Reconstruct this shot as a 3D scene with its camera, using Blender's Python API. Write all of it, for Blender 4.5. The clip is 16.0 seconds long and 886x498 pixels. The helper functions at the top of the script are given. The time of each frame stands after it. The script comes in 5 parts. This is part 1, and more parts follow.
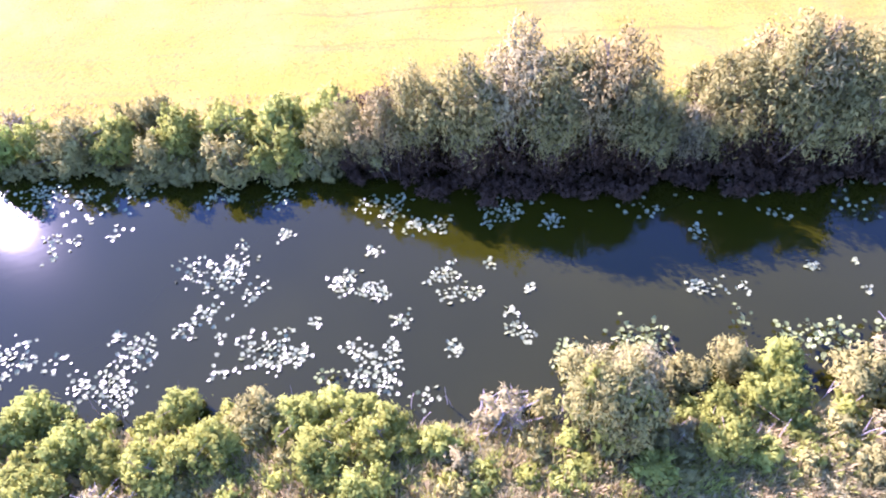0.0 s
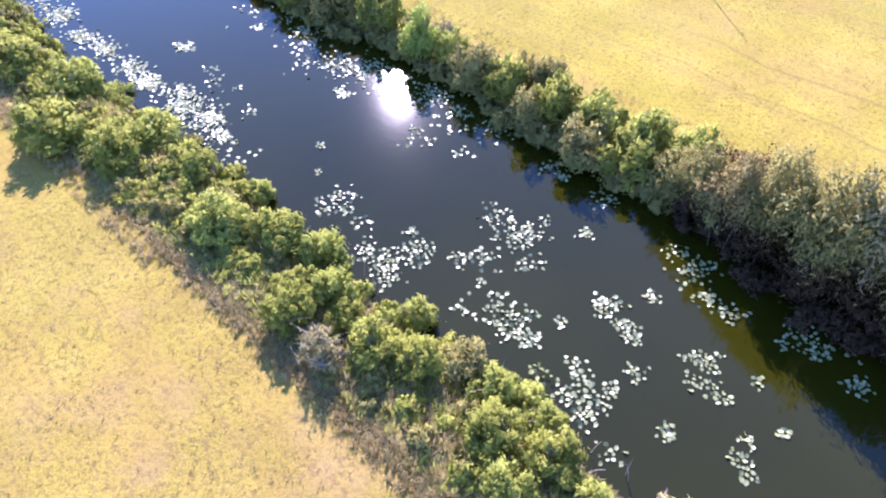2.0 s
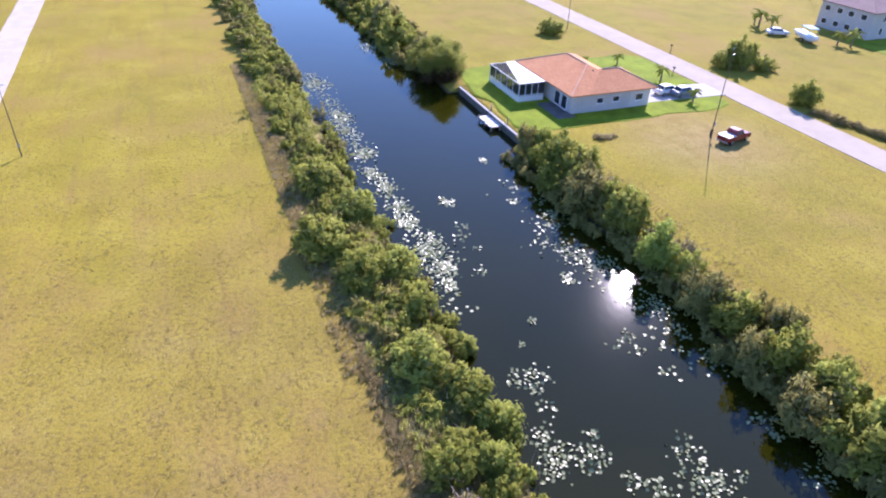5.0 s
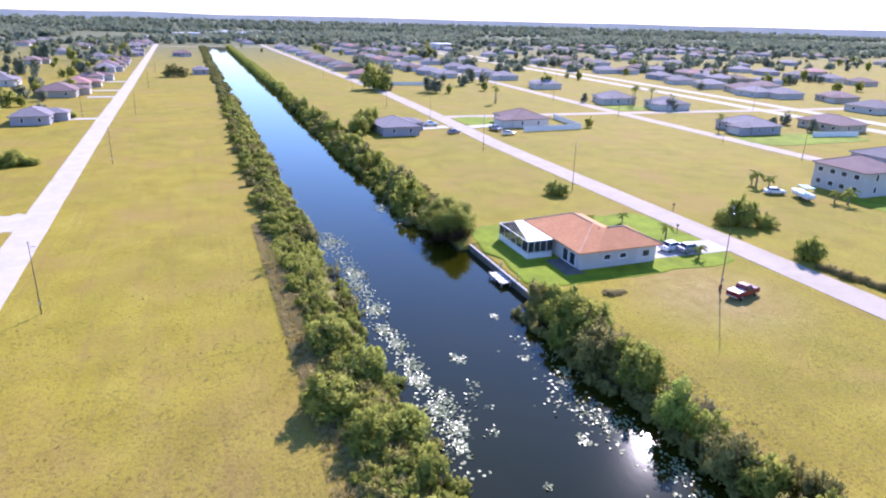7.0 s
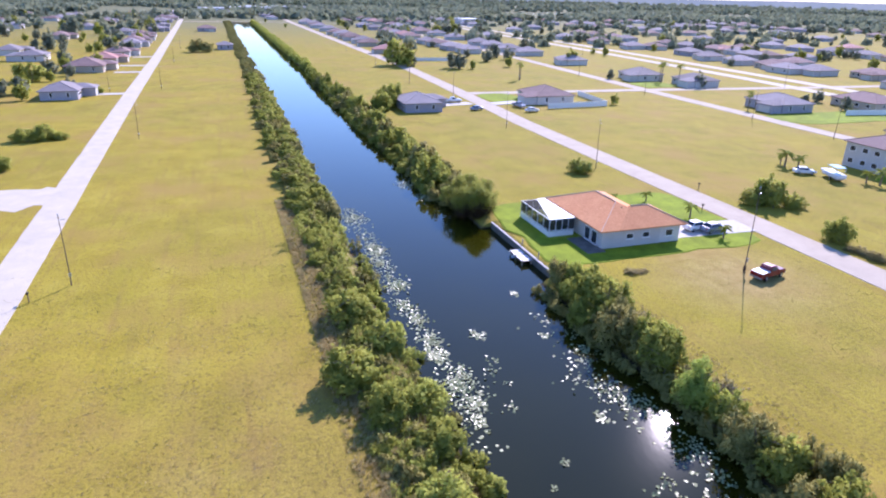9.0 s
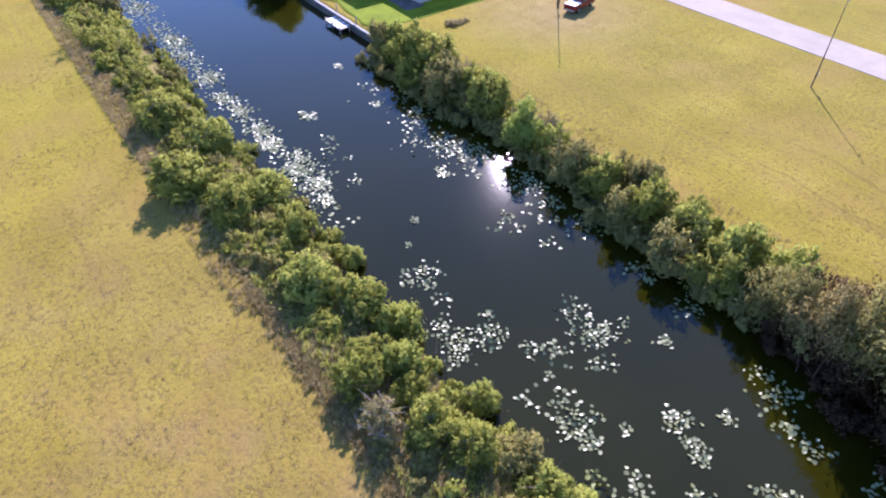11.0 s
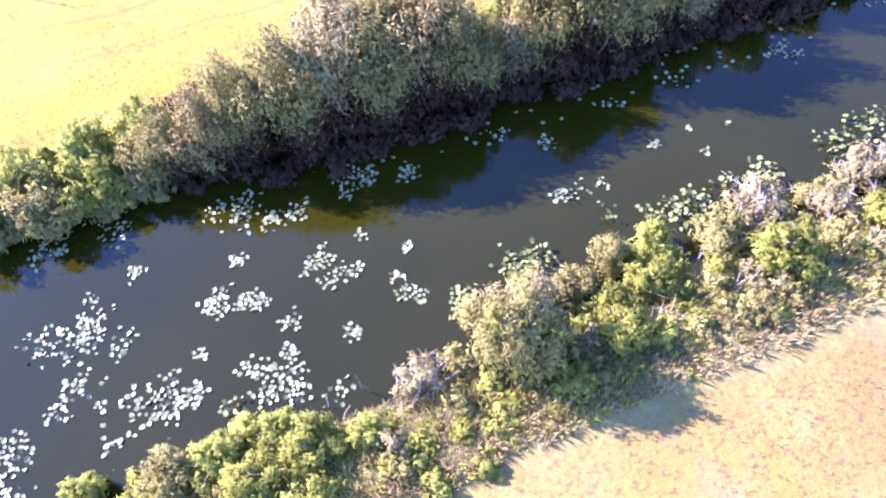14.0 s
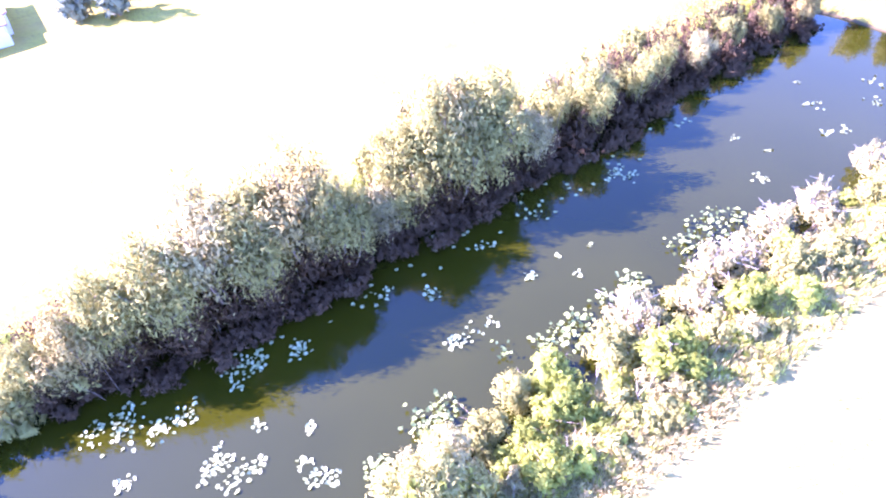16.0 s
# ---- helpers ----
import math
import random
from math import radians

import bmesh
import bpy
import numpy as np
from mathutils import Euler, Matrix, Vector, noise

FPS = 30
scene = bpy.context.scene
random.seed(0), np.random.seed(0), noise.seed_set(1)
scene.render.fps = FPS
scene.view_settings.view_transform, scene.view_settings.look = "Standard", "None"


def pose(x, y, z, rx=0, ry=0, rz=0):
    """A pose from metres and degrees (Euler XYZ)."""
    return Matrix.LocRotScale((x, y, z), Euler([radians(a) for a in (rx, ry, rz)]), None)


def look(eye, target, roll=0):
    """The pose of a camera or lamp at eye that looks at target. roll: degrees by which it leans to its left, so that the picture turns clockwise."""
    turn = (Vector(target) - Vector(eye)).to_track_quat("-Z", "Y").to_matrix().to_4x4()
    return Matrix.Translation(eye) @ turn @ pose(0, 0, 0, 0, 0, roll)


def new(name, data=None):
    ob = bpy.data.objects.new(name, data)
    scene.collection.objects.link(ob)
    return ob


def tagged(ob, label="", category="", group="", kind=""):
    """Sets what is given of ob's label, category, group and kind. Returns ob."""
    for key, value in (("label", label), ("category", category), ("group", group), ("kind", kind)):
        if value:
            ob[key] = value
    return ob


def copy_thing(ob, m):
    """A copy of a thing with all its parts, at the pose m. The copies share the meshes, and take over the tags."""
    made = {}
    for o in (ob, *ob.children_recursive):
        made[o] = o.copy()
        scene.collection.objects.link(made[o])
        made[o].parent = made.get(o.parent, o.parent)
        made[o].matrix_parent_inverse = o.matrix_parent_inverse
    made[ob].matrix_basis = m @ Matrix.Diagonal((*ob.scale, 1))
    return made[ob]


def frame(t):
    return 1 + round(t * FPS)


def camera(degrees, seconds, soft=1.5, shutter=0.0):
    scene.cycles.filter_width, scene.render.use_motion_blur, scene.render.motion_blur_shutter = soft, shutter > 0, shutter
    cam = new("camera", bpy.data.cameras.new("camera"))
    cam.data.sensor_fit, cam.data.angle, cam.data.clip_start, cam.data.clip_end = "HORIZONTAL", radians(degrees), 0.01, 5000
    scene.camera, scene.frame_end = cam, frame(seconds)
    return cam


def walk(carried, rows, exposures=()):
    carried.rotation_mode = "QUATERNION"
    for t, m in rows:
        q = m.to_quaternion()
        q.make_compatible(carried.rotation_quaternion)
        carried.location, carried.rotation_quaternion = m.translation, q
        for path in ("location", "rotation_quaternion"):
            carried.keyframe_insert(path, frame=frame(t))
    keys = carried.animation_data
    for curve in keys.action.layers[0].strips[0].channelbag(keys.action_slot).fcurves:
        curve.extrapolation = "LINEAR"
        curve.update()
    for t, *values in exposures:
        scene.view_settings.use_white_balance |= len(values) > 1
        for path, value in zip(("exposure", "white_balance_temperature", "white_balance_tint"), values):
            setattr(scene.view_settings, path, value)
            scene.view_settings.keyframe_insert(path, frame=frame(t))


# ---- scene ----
cam = camera(69.5, 16.0, soft=2.1)
PATH = [
    (0.0, pose(-0.06, 0.90, 33.39, 40.74, 3.64, -89.24)),
    (0.5, pose(-0.02, 0.98, 33.51, 40.93, 3.07, -83.03)),
    (1.0, pose(0.01, 0.92, 33.61, 41.26, 2.26, -73.15)),
    (1.5, pose(0.05, 0.82, 33.72, 41.45, 1.27, -60.64)),
    (2.0, pose(0.04, 0.65, 33.80, 42.05, 0.03, -47.16)),
    (2.5, pose(-0.08, 0.46, 33.89, 42.23, -1.02, -37.26)),
    (3.0, pose(-0.16, 0.34, 34.09, 43.76, -1.56, -32.06)),
    (3.5, pose(-0.22, 0.26, 34.46, 47.29, -1.85, -27.87)),
    (4.0, pose(-0.28, 0.18, 34.94, 50.48, -2.05, -24.36)),
    (4.2, pose(-0.27, 0.15, 35.07, 51.69, -2.11, -23.16)),
    (6.3, pose(-0.01, 0.02, 35.82, 65.43, -1.05, -20.88)),
    (6.5, pose(0.00, 0.01, 35.88, 66.90, -1.33, -20.82)),
    (7.0, pose(-0.01, 0.00, 35.95, 70.29, -1.33, -20.58)),
    (7.5, pose(-0.03, -0.03, 35.95, 72.35, -1.36, -20.00)),
    (8.0, pose(0.00, -0.11, 35.93, 72.38, -1.41, -19.13)),
    (8.2, pose(0.02, -0.13, 35.93, 72.38, -1.37, -18.75)),
    (10.3, pose(0.19, -0.30, 35.73, 54.30, -0.64, -22.90)),
    (10.5, pose(0.29, -0.30, 35.64, 52.46, -0.47, -25.25)),
    (11.0, pose(0.71, -0.21, 35.20, 48.47, 0.64, -35.93)),
    (11.5, pose(1.03, -0.00, 34.72, 44.21, 1.92, -49.80)),
    (12.0, pose(1.28, 0.29, 34.36, 40.49, 3.04, -63.79)),
    (12.5, pose(1.47, 0.47, 34.05, 36.58, 3.98, -78.30)),
    (13.0, pose(1.61, 0.46, 33.67, 35.20, 4.79, -92.64)),
    (13.5, pose(1.70, 0.38, 33.37, 34.37, 5.46, -104.99)),
    (14.0, pose(1.76, 0.36, 33.24, 34.06, 5.63, -110.10)),
    (14.5, pose(1.82, 0.36, 33.24, 36.14, 5.65, -112.71)),
    (15.0, pose(1.85, 0.25, 33.27, 38.48, 5.75, -114.44)),
    (15.5, pose(1.87, 0.00, 33.39, 42.61, 5.89, -117.54)),
    (16.0, pose(1.82, -0.41, 33.59, 46.04, 6.08, -124.41)),
]
EXPOSURES = [(0.0, 2.42, 5480, 63), (1.0, 2.26, 5580, 58), (2.0, 1.90, 5620, 46), (3.0, 1.43, 5790, 41), (4.2, 1.13, 5830, 39), (8.2, 1.08, 5730, 34), (10.3, 0.92, 5830, 38), (11.5, 1.41, 5710, 42), (12.5, 1.97, 5620, 47), (13.5, 2.18, 5520, 54), (14.5, 2.74, 5440, 63), (15.5, 3.37, 5380, 65), (16.0, 3.71, 5330, 66)]
walk(cam, PATH, EXPOSURES)

# ---- world, sun ----
SUN_AZ, SUN_EL = radians(42.5), radians(33.0)
SUN_DIR = Vector((math.sin(SUN_AZ) * math.cos(SUN_EL), math.cos(SUN_AZ) * math.cos(SUN_EL), math.sin(SUN_EL)))
world = bpy.data.worlds.new("world")
scene.world = world
world.use_nodes = True
sky = world.node_tree.nodes.new("ShaderNodeTexSky")
sky.sky_type = "NISHITA"
sky.sun_disc = False
sky.sun_elevation, sky.sun_rotation = SUN_EL, SUN_AZ
sky.air_density, sky.dust_density, sky.ozone_density = 1.3, 0.0, 8.5
world.node_tree.nodes["Background"].inputs[1].default_value = 0.135
world.node_tree.links.new(sky.outputs[0], world.node_tree.nodes["Background"].inputs[0])
sun = new("sun", bpy.data.lights.new("sun", "SUN"))
sun.data.energy, sun.data.angle, sun.data.color = 4.6, radians(0.55), (1.0, 0.94, 0.855)
sun.matrix_world = look(SUN_DIR * 300, (0, 0, 0))


# ---- materials ----
class Nodes:
    """A short way to write a node material."""

    def __init__(self, name):
        self.mat = bpy.data.materials.new(name)
        self.mat.use_nodes = True
        self.tree = self.mat.node_tree
        self.bsdf = self.tree.nodes["Principled BSDF"]
        self.out = self.tree.nodes["Material Output"]

    def node(self, kind, **props):
        n = self.tree.nodes.new("ShaderNode" + kind)
        for k, v in props.items():
            if k == "operation":
                n.operation = v
            elif k == "data_type":
                n.data_type = v
            elif k == "blend_type":
                n.blend_type = v
        return n

    def link(self, a, b):
        self.tree.links.new(a, b)

    def noise(self, scale, detail=4.0, rough=0.55, stretch=None, lacunarity=2.0):
        n = self.node("TexNoise")
        n.inputs["Scale"].default_value = scale
        n.inputs["Detail"].default_value = detail
        n.inputs["Roughness"].default_value = rough
        geo = self.node("NewGeometry")
        if stretch:
            m = self.node("Mapping")
            m.inputs["Scale"].default_value = stretch
            self.link(geo.outputs["Position"], m.inputs["Vector"])
            self.link(m.outputs[0], n.inputs["Vector"])
        else:
            self.link(geo.outputs["Position"], n.inputs["Vector"])
        return n.outputs["Fac"]

    def ramp(self, fac, stops):
        r = self.node("ValToRGB")
        el = r.color_ramp.elements
        while len(el) < len(stops):
            el.new(0.5)
        for e, (p, c) in zip(el, stops):
            e.position, e.color = p, (*c, 1.0)
        self.link(fac, r.inputs[0])
        return r.outputs[0]

    def mix(self, fac, a, b, blend="MIX"):
        m = self.node("Mix", data_type="RGBA", blend_type=blend)
        for sock, v in ((m.inputs[0], fac), (m.inputs[6], a), (m.inputs[7], b)):
            if isinstance(v, (int, float)):
                sock.default_value = v
            elif isinstance(v, tuple):
                sock.default_value = (*v, 1.0)
            else:
                self.link(v, sock)
        return m.outputs[2]

    def bump(self, height, strength, distance=0.05):
        b = self.node("Bump")
        b.inputs["Strength"].default_value = strength
        b.inputs["Distance"].default_value = distance
        self.link(height, b.inputs["Height"])
        self.link(b.outputs[0], self.bsdf.inputs["Normal"])

    def done(self, color=None, rough=0.8, metal=0.0, spec=None):
        if color is not None:
            if isinstance(color, tuple):
                self.bsdf.inputs["Base Color"].default_value = (*color, 1.0)
            else:
                self.link(color, self.bsdf.inputs["Base Color"])
        self.bsdf.inputs["Roughness"].default_value = rough
        self.bsdf.inputs["Metallic"].default_value = metal
        if spec is not None:
            self.bsdf.inputs["Specular IOR Level"].default_value = spec
        return self.mat


def surface(name, color, rough=0.8, vary=0.25, scale=1.5, metal=0.0, per_object=0.0, bump=0.15):
    """A weathered surface: its colour varies by stains and by grain, and from object to object."""
    n = Nodes(name)
    dark = tuple(c * (1 - vary) for c in color)
    light = tuple(min(1.0, c * (1 + vary * 0.6)) for c in color)
    col = n.ramp(n.noise(scale, 5.0), [(0.3, dark), (0.72, light)])
    col = n.mix(0.35, col, n.ramp(n.noise(scale * 14, 3.0), [(0.25, dark), (0.75, light)]))
    if per_object:
        info = n.node("ObjectInfo")
        hue = n.node("HueSaturation")
        m1 = n.node("MapRange")
        m1.inputs[3].default_value, m1.inputs[4].default_value = 1 - per_object, 1 + per_object
        n.link(info.outputs["Random"], m1.inputs[0])
        n.link(m1.outputs[0], hue.inputs["Value"])
        n.link(col, hue.inputs["Color"])
        col = hue.outputs[0]
    n.bump(n.noise(scale * 20, 3.0), bump, 0.02)
    return n.done(col, rough, metal, 0.15 if rough > 0.75 else 0.5)


def leaf_material(name, low, high, gloss=0.45, translucent=0.35, young=None, spec=0.1):
    """Foliage: colour by plant and by single leaf, with light that shines through."""
    n = Nodes(name)
    info = n.node("ObjectInfo")
    geo = n.node("NewGeometry")
    base = n.ramp(info.outputs["Random"], [(0.05, low), (0.95, high)])
    pale = young or tuple(min(1.0, c * 1.35) for c in high)
    deep = tuple(c * 0.6 for c in low)
    leafy = n.ramp(geo.outputs["Random Per Island"], [(0.0, deep), (0.35, low), (0.7, high), (1.0, pale)])
    col = n.mix(0.36, base, leafy)
    col = n.mix(0.45, col, n.ramp(n.noise(0.55, 2.0), [(0.3, low), (0.7, pale)]))
    n.done(col, gloss, 0.0, spec)
    tr = n.node("BsdfTranslucent")
    n.link(col, tr.inputs[0])
    mixer = n.node("MixShader")
    mixer.inputs[0].default_value = translucent
    n.link(n.bsdf.outputs[0], mixer.inputs[1])
    n.link(tr.outputs[0], mixer.inputs[2])
    n.link(mixer.outputs[0], n.out.inputs[0])
    return n.mat


def make_grass():
    n = Nodes("dry_pasture")
    big = n.noise(0.018, 4.0, 0.6)
    mid = n.noise(0.16, 5.0, 0.62)
    streak = n.noise(0.9, 4.0, 0.6, (1.0, 0.04, 1.0))
    fine = n.noise(2.6, 5.0, 0.7)
    grain = n.noise(9.0, 3.0, 0.7)
    yellow = n.ramp(mid, [(0.3, (0.275, 0.214, 0.018)), (0.55, (0.345, 0.277, 0.025)), (0.75, (0.40, 0.332, 0.044))])
    straw = n.ramp(mid, [(0.3, (0.17, 0.114, 0.039)), (0.6, (0.244, 0.166, 0.061)), (0.8, (0.31, 0.22, 0.095))])
    green = n.ramp(mid, [(0.3, (0.215, 0.19, 0.016)), (0.7, (0.30, 0.265, 0.028))])
    sep = n.node("SeparateXYZ")
    geo = n.node("NewGeometry")
    n.link(geo.outputs["Position"], sep.inputs[0])
    # the mown pasture beside the canal is driest at the near end of the lot
    near = n.node("MapRange")
    near.inputs[1].default_value, near.inputs[2].default_value = 8.0, 70.0
    near.inputs[3].default_value, near.inputs[4].default_value = 0.8, 0.04
    n.link(sep.outputs[1], near.inputs[0])
    side = n.node("MapRange")
    side.inputs[1].default_value, side.inputs[2].default_value = 12.0, 30.0
    side.inputs[3].default_value, side.inputs[4].default_value = 1.0, 0.28
    n.link(sep.outputs[0], side.inputs[0])
    dry = n.node("Math", operation="MULTIPLY")
    n.link(near.outputs[0], dry.inputs[0])
    n.link(side.outputs[0], dry.inputs[1])
    dry2 = n.node("Math", operation="MULTIPLY")
    n.link(dry.outputs[0], dry2.inputs[0])
    n.link(n.ramp(big, [(0.3, (0.45, 0.45, 0.45)), (0.6, (1.0, 1.0, 1.0))]), dry2.inputs[1])
    col = n.mix(n.ramp(big, [(0.42, (0, 0, 0)), (0.64, (0.85, 0.85, 0.85))]), yellow, green)
    lush = n.node("MapRange")
    lush.inputs[1].default_value, lush.inputs[2].default_value = 30.0, 46.0
    lush.inputs[3].default_value, lush.inputs[4].default_value = 0.0, 0.7
    n.link(sep.outputs[0], lush.inputs[0])
    patch = n.node("Math", operation="MULTIPLY")
    n.link(lush.outputs[0], patch.inputs[0])
    n.link(n.ramp(n.noise(0.045, 4.0, 0.6), [(0.35, (0.15, 0.15, 0.15)), (0.62, (1.0, 1.0, 1.0))]), patch.inputs[1])
    open_lot = n.node("MapRange")
    open_lot.inputs[1].default_value, open_lot.inputs[2].default_value = 5.0, 50.0
    n.link(sep.outputs[1], open_lot.inputs[0])
    patch2 = n.node("Math", operation="MULTIPLY")
    n.link(patch.outputs[0], patch2.inputs[0])
    n.link(open_lot.outputs[0], patch2.inputs[1])
    col = n.mix(patch2.outputs[0], col, green)
    col = n.mix(dry2.outputs[0], col, straw)
    col = n.mix(n.ramp(streak, [(0.52, (0, 0, 0)), (0.75, (0.6, 0.6, 0.6))]), col, (0.235, 0.16, 0.04))
    col = n.mix(n.ramp(fine, [(0.32, (0.85, 0.85, 0.85)), (0.49, (0, 0, 0))]), col, (0.11, 0.074, 0.026))
    col = n.mix(n.ramp(grain, [(0.3, (0.9, 0.9, 0.9)), (0.47, (0, 0, 0))]), col, (0.10, 0.065, 0.022))
    col = n.mix(n.ramp(grain, [(0.58, (0, 0, 0)), (0.74, (0.65, 0.65, 0.65))]), col, (0.43, 0.34, 0.155))
    worn = n.ramp(n.noise(0.055, 5.0, 0.65), [(0.48, (0, 0, 0)), (0.66, (0.75, 0.75, 0.75))])
    col = n.mix(worn, col, (0.29, 0.195, 0.052))
    fresh = n.ramp(n.noise(0.085, 5.0, 0.65, (1.3, 0.5, 1.0)), [(0.52, (0, 0, 0)), (0.68, (0.4, 0.4, 0.4))])
    col = n.mix(fresh, col, (0.25, 0.225, 0.022))
    # bare, trodden spots and dark clods in the dry part
    bare = n.node("Math", operation="MULTIPLY")
    n.link(dry2.outputs[0], bare.inputs[0])
    n.link(n.ramp(n.noise(0.23, 3.0, 0.6), [(0.52, (0, 0, 0)), (0.72, (0.75, 0.75, 0.75))]), bare.inputs[1])
    col = n.mix(bare.outputs[0], col, (0.275, 0.185, 0.09))
    clod = n.node("Math", operation="MULTIPLY")
    n.link(dry2.outputs[0], clod.inputs[0])
    n.link(n.ramp(n.noise(4.6, 1.5, 0.5, (1.0, 0.6, 1.0)), [(0.58, (0, 0, 0)), (0.66, (1.0, 1.0, 1.0))]), clod.inputs[1])
    col = n.mix(clod.outputs[0], col, (0.15, 0.1, 0.045))
    # thin, trodden grass where the truck is parked
    near_truck = n.node("VectorMath", operation="DISTANCE")
    n.link(geo.outputs["Position"], near_truck.inputs[0])
    near_truck.inputs[1].default_value = (64.0, 62.0, 1.2)
    bald = n.node("MapRange")
    bald.inputs[1].default_value, bald.inputs[2].default_value = 3.0, 15.0
    bald.inputs[3].default_value, bald.inputs[4].default_value = 0.65, 0.0
    n.link(near_truck.outputs[1], bald.inputs[0])
    col = n.mix(bald.outputs[0], col, n.ramp(n.noise(0.5, 4.0, 0.6), [(0.35, (0.27, 0.195, 0.075)), (0.65, (0.37, 0.28, 0.12))]))
    # mower tracks along the lot across the canal
    for at in (53.5, 59.2):
        off = n.node("Math", operation="SUBTRACT")
        sway = n.node("Math", operation="MULTIPLY_ADD")
        n.link(n.noise(0.12, 3.0, 0.5), sway.inputs[0])
        sway.inputs[1].default_value, sway.inputs[2].default_value = 3.0, at - 1.5
        n.link(sep.outputs[0], off.inputs[0])
        n.link(sway.outputs[0], off.inputs[1])
        dist = n.node("Math", operation="ABSOLUTE")
        n.link(off.outputs[0], dist.inputs[0])
        line = n.node("MapRange")
        line.inputs[1].default_value, line.inputs[2].default_value = 0.08, 0.3
        line.inputs[3].default_value, line.inputs[4].default_value = 0.45, 0.0
        n.link(dist.outputs[0], line.inputs[0])
        stretch = n.node("MapRange")
        stretch.inputs[1].default_value, stretch.inputs[2].default_value = 16.0, 32.0
        stretch.inputs[3].default_value, stretch.inputs[4].default_value = 1.0, 0.0
        n.link(sep.outputs[1], stretch.inputs[0])
        worn_line = n.node("Math", operation="MULTIPLY")
        n.link(line.outputs[0], worn_line.inputs[0])
        n.link(stretch.outputs[0], worn_line.inputs[1])
        col = n.mix(worn_line.outputs[0], col, (0.16, 0.115, 0.03))
    # weeds cover the soil of the canal bank
    foot, edge = n.node("MapRange"), n.node("MapRange")
    foot.inputs[1].default_value, foot.inputs[2].default_value = 8.6, 10.6
    edge.inputs[1].default_value, edge.inputs[2].default_value = 20.0, 24.0
    edge.inputs[3].default_value, edge.inputs[4].default_value = 0.8, 0.0
    n.link(sep.outputs[0], foot.inputs[0])
    n.link(sep.outputs[0], edge.inputs[0])
    weedy = n.node("Math", operation="MULTIPLY")
    n.link(foot.outputs[0], weedy.inputs[0])
    n.link(edge.outputs[0], weedy.inputs[1])
    col = n.mix(weedy.outputs[0], col, n.ramp(n.noise(1.3, 4.0, 0.6), [(0.35, (0.17, 0.14, 0.05)), (0.65, (0.30, 0.27, 0.10))]))
    # beyond the open lots the ground is built over and wooded
    away = n.node("MapRange")
    away.inputs[1].default_value, away.inputs[2].default_value = 420.0, 900.0
    away.inputs[3].default_value, away.inputs[4].default_value = 0.0, 0.85
    n.link(sep.outputs[1], away.inputs[0])
    col = n.mix(away.outputs[0], col, (0.13, 0.145, 0.085))
    # bare mud below the water line
    wet = n.node("MapRange")
    wet.inputs[1].default_value, wet.inputs[2].default_value = 0.1, 0.4
    wet.inputs[3].default_value, wet.inputs[4].default_value = 1.0, 0.0
    n.link(sep.outputs[2], wet.inputs[0])
    col = n.mix(wet.outputs[0], col, (0.06, 0.045, 0.025))
    n.bump(fine, 0.55, 0.14)
    return n.done(col, 0.95, 0.0, 0.1)


def make_water():
    n = Nodes("canal_water")
    murk = n.ramp(n.noise(0.05, 3.0), [(0.35, (0.0152, 0.016, 0.001)), (0.7, (0.0208, 0.0212, 0.0013))])
    n.bump(n.noise(1.6, 3.0, 0.5, (1.0, 0.6, 1.0)), 0.018, 0.1)
    n.bsdf.inputs["IOR"].default_value = 1.37
    return n.done(murk, 0.05, 0.0, 0.5)


def make_asphalt(name, tone):
    n = Nodes(name)
    col = n.ramp(n.noise(0.35, 5.0), [(0.3, tuple(c * 0.85 for c in tone)), (0.7, tuple(c * 1.1 for c in tone))])
    col = n.mix(0.3, col, n.ramp(n.noise(12.0, 3.0), [(0.3, tuple(c * 0.6 for c in tone)), (0.7, tuple(c * 1.3 for c in tone))]))
    n.bump(n.noise(25.0, 2.0), 0.3, 0.01)
    return n.done(col, 0.95, 0.0, 0.15)


def make_tiles(name, low, high):
    """Clay roof tiles in courses: the relief runs down the slope, the colour changes from tile to tile."""
    n = Nodes(name)
    info = n.node("ObjectInfo")
    col = n.ramp(n.noise(3.2, 2.0), [(0.3, low), (0.7, high)])
    col = n.mix(0.4, col, n.ramp(n.noise(0.5, 4.0), [(0.3, low), (0.7, high)]))
    hue = n.node("HueSaturation")
    m1 = n.node("MapRange")
    m1.inputs[3].default_value, m1.inputs[4].default_value = 0.8, 1.2
    n.link(info.outputs["Random"], m1.inputs[0])
    n.link(m1.outputs[0], hue.inputs["Value"])
    n.link(col, hue.inputs["Color"])
    wave = n.node("TexWave")
    wave.inputs["Scale"].default_value = 3.0
    wave.inputs["Distortion"].default_value = 0.4
    geo = n.node("NewGeometry")
    n.link(geo.outputs["Position"], wave.inputs["Vector"])
    n.bump(wave.outputs["Fac"], 0.25, 0.03)
    return n.done(hue.outputs[0], 0.9, 0.0, 0.15)


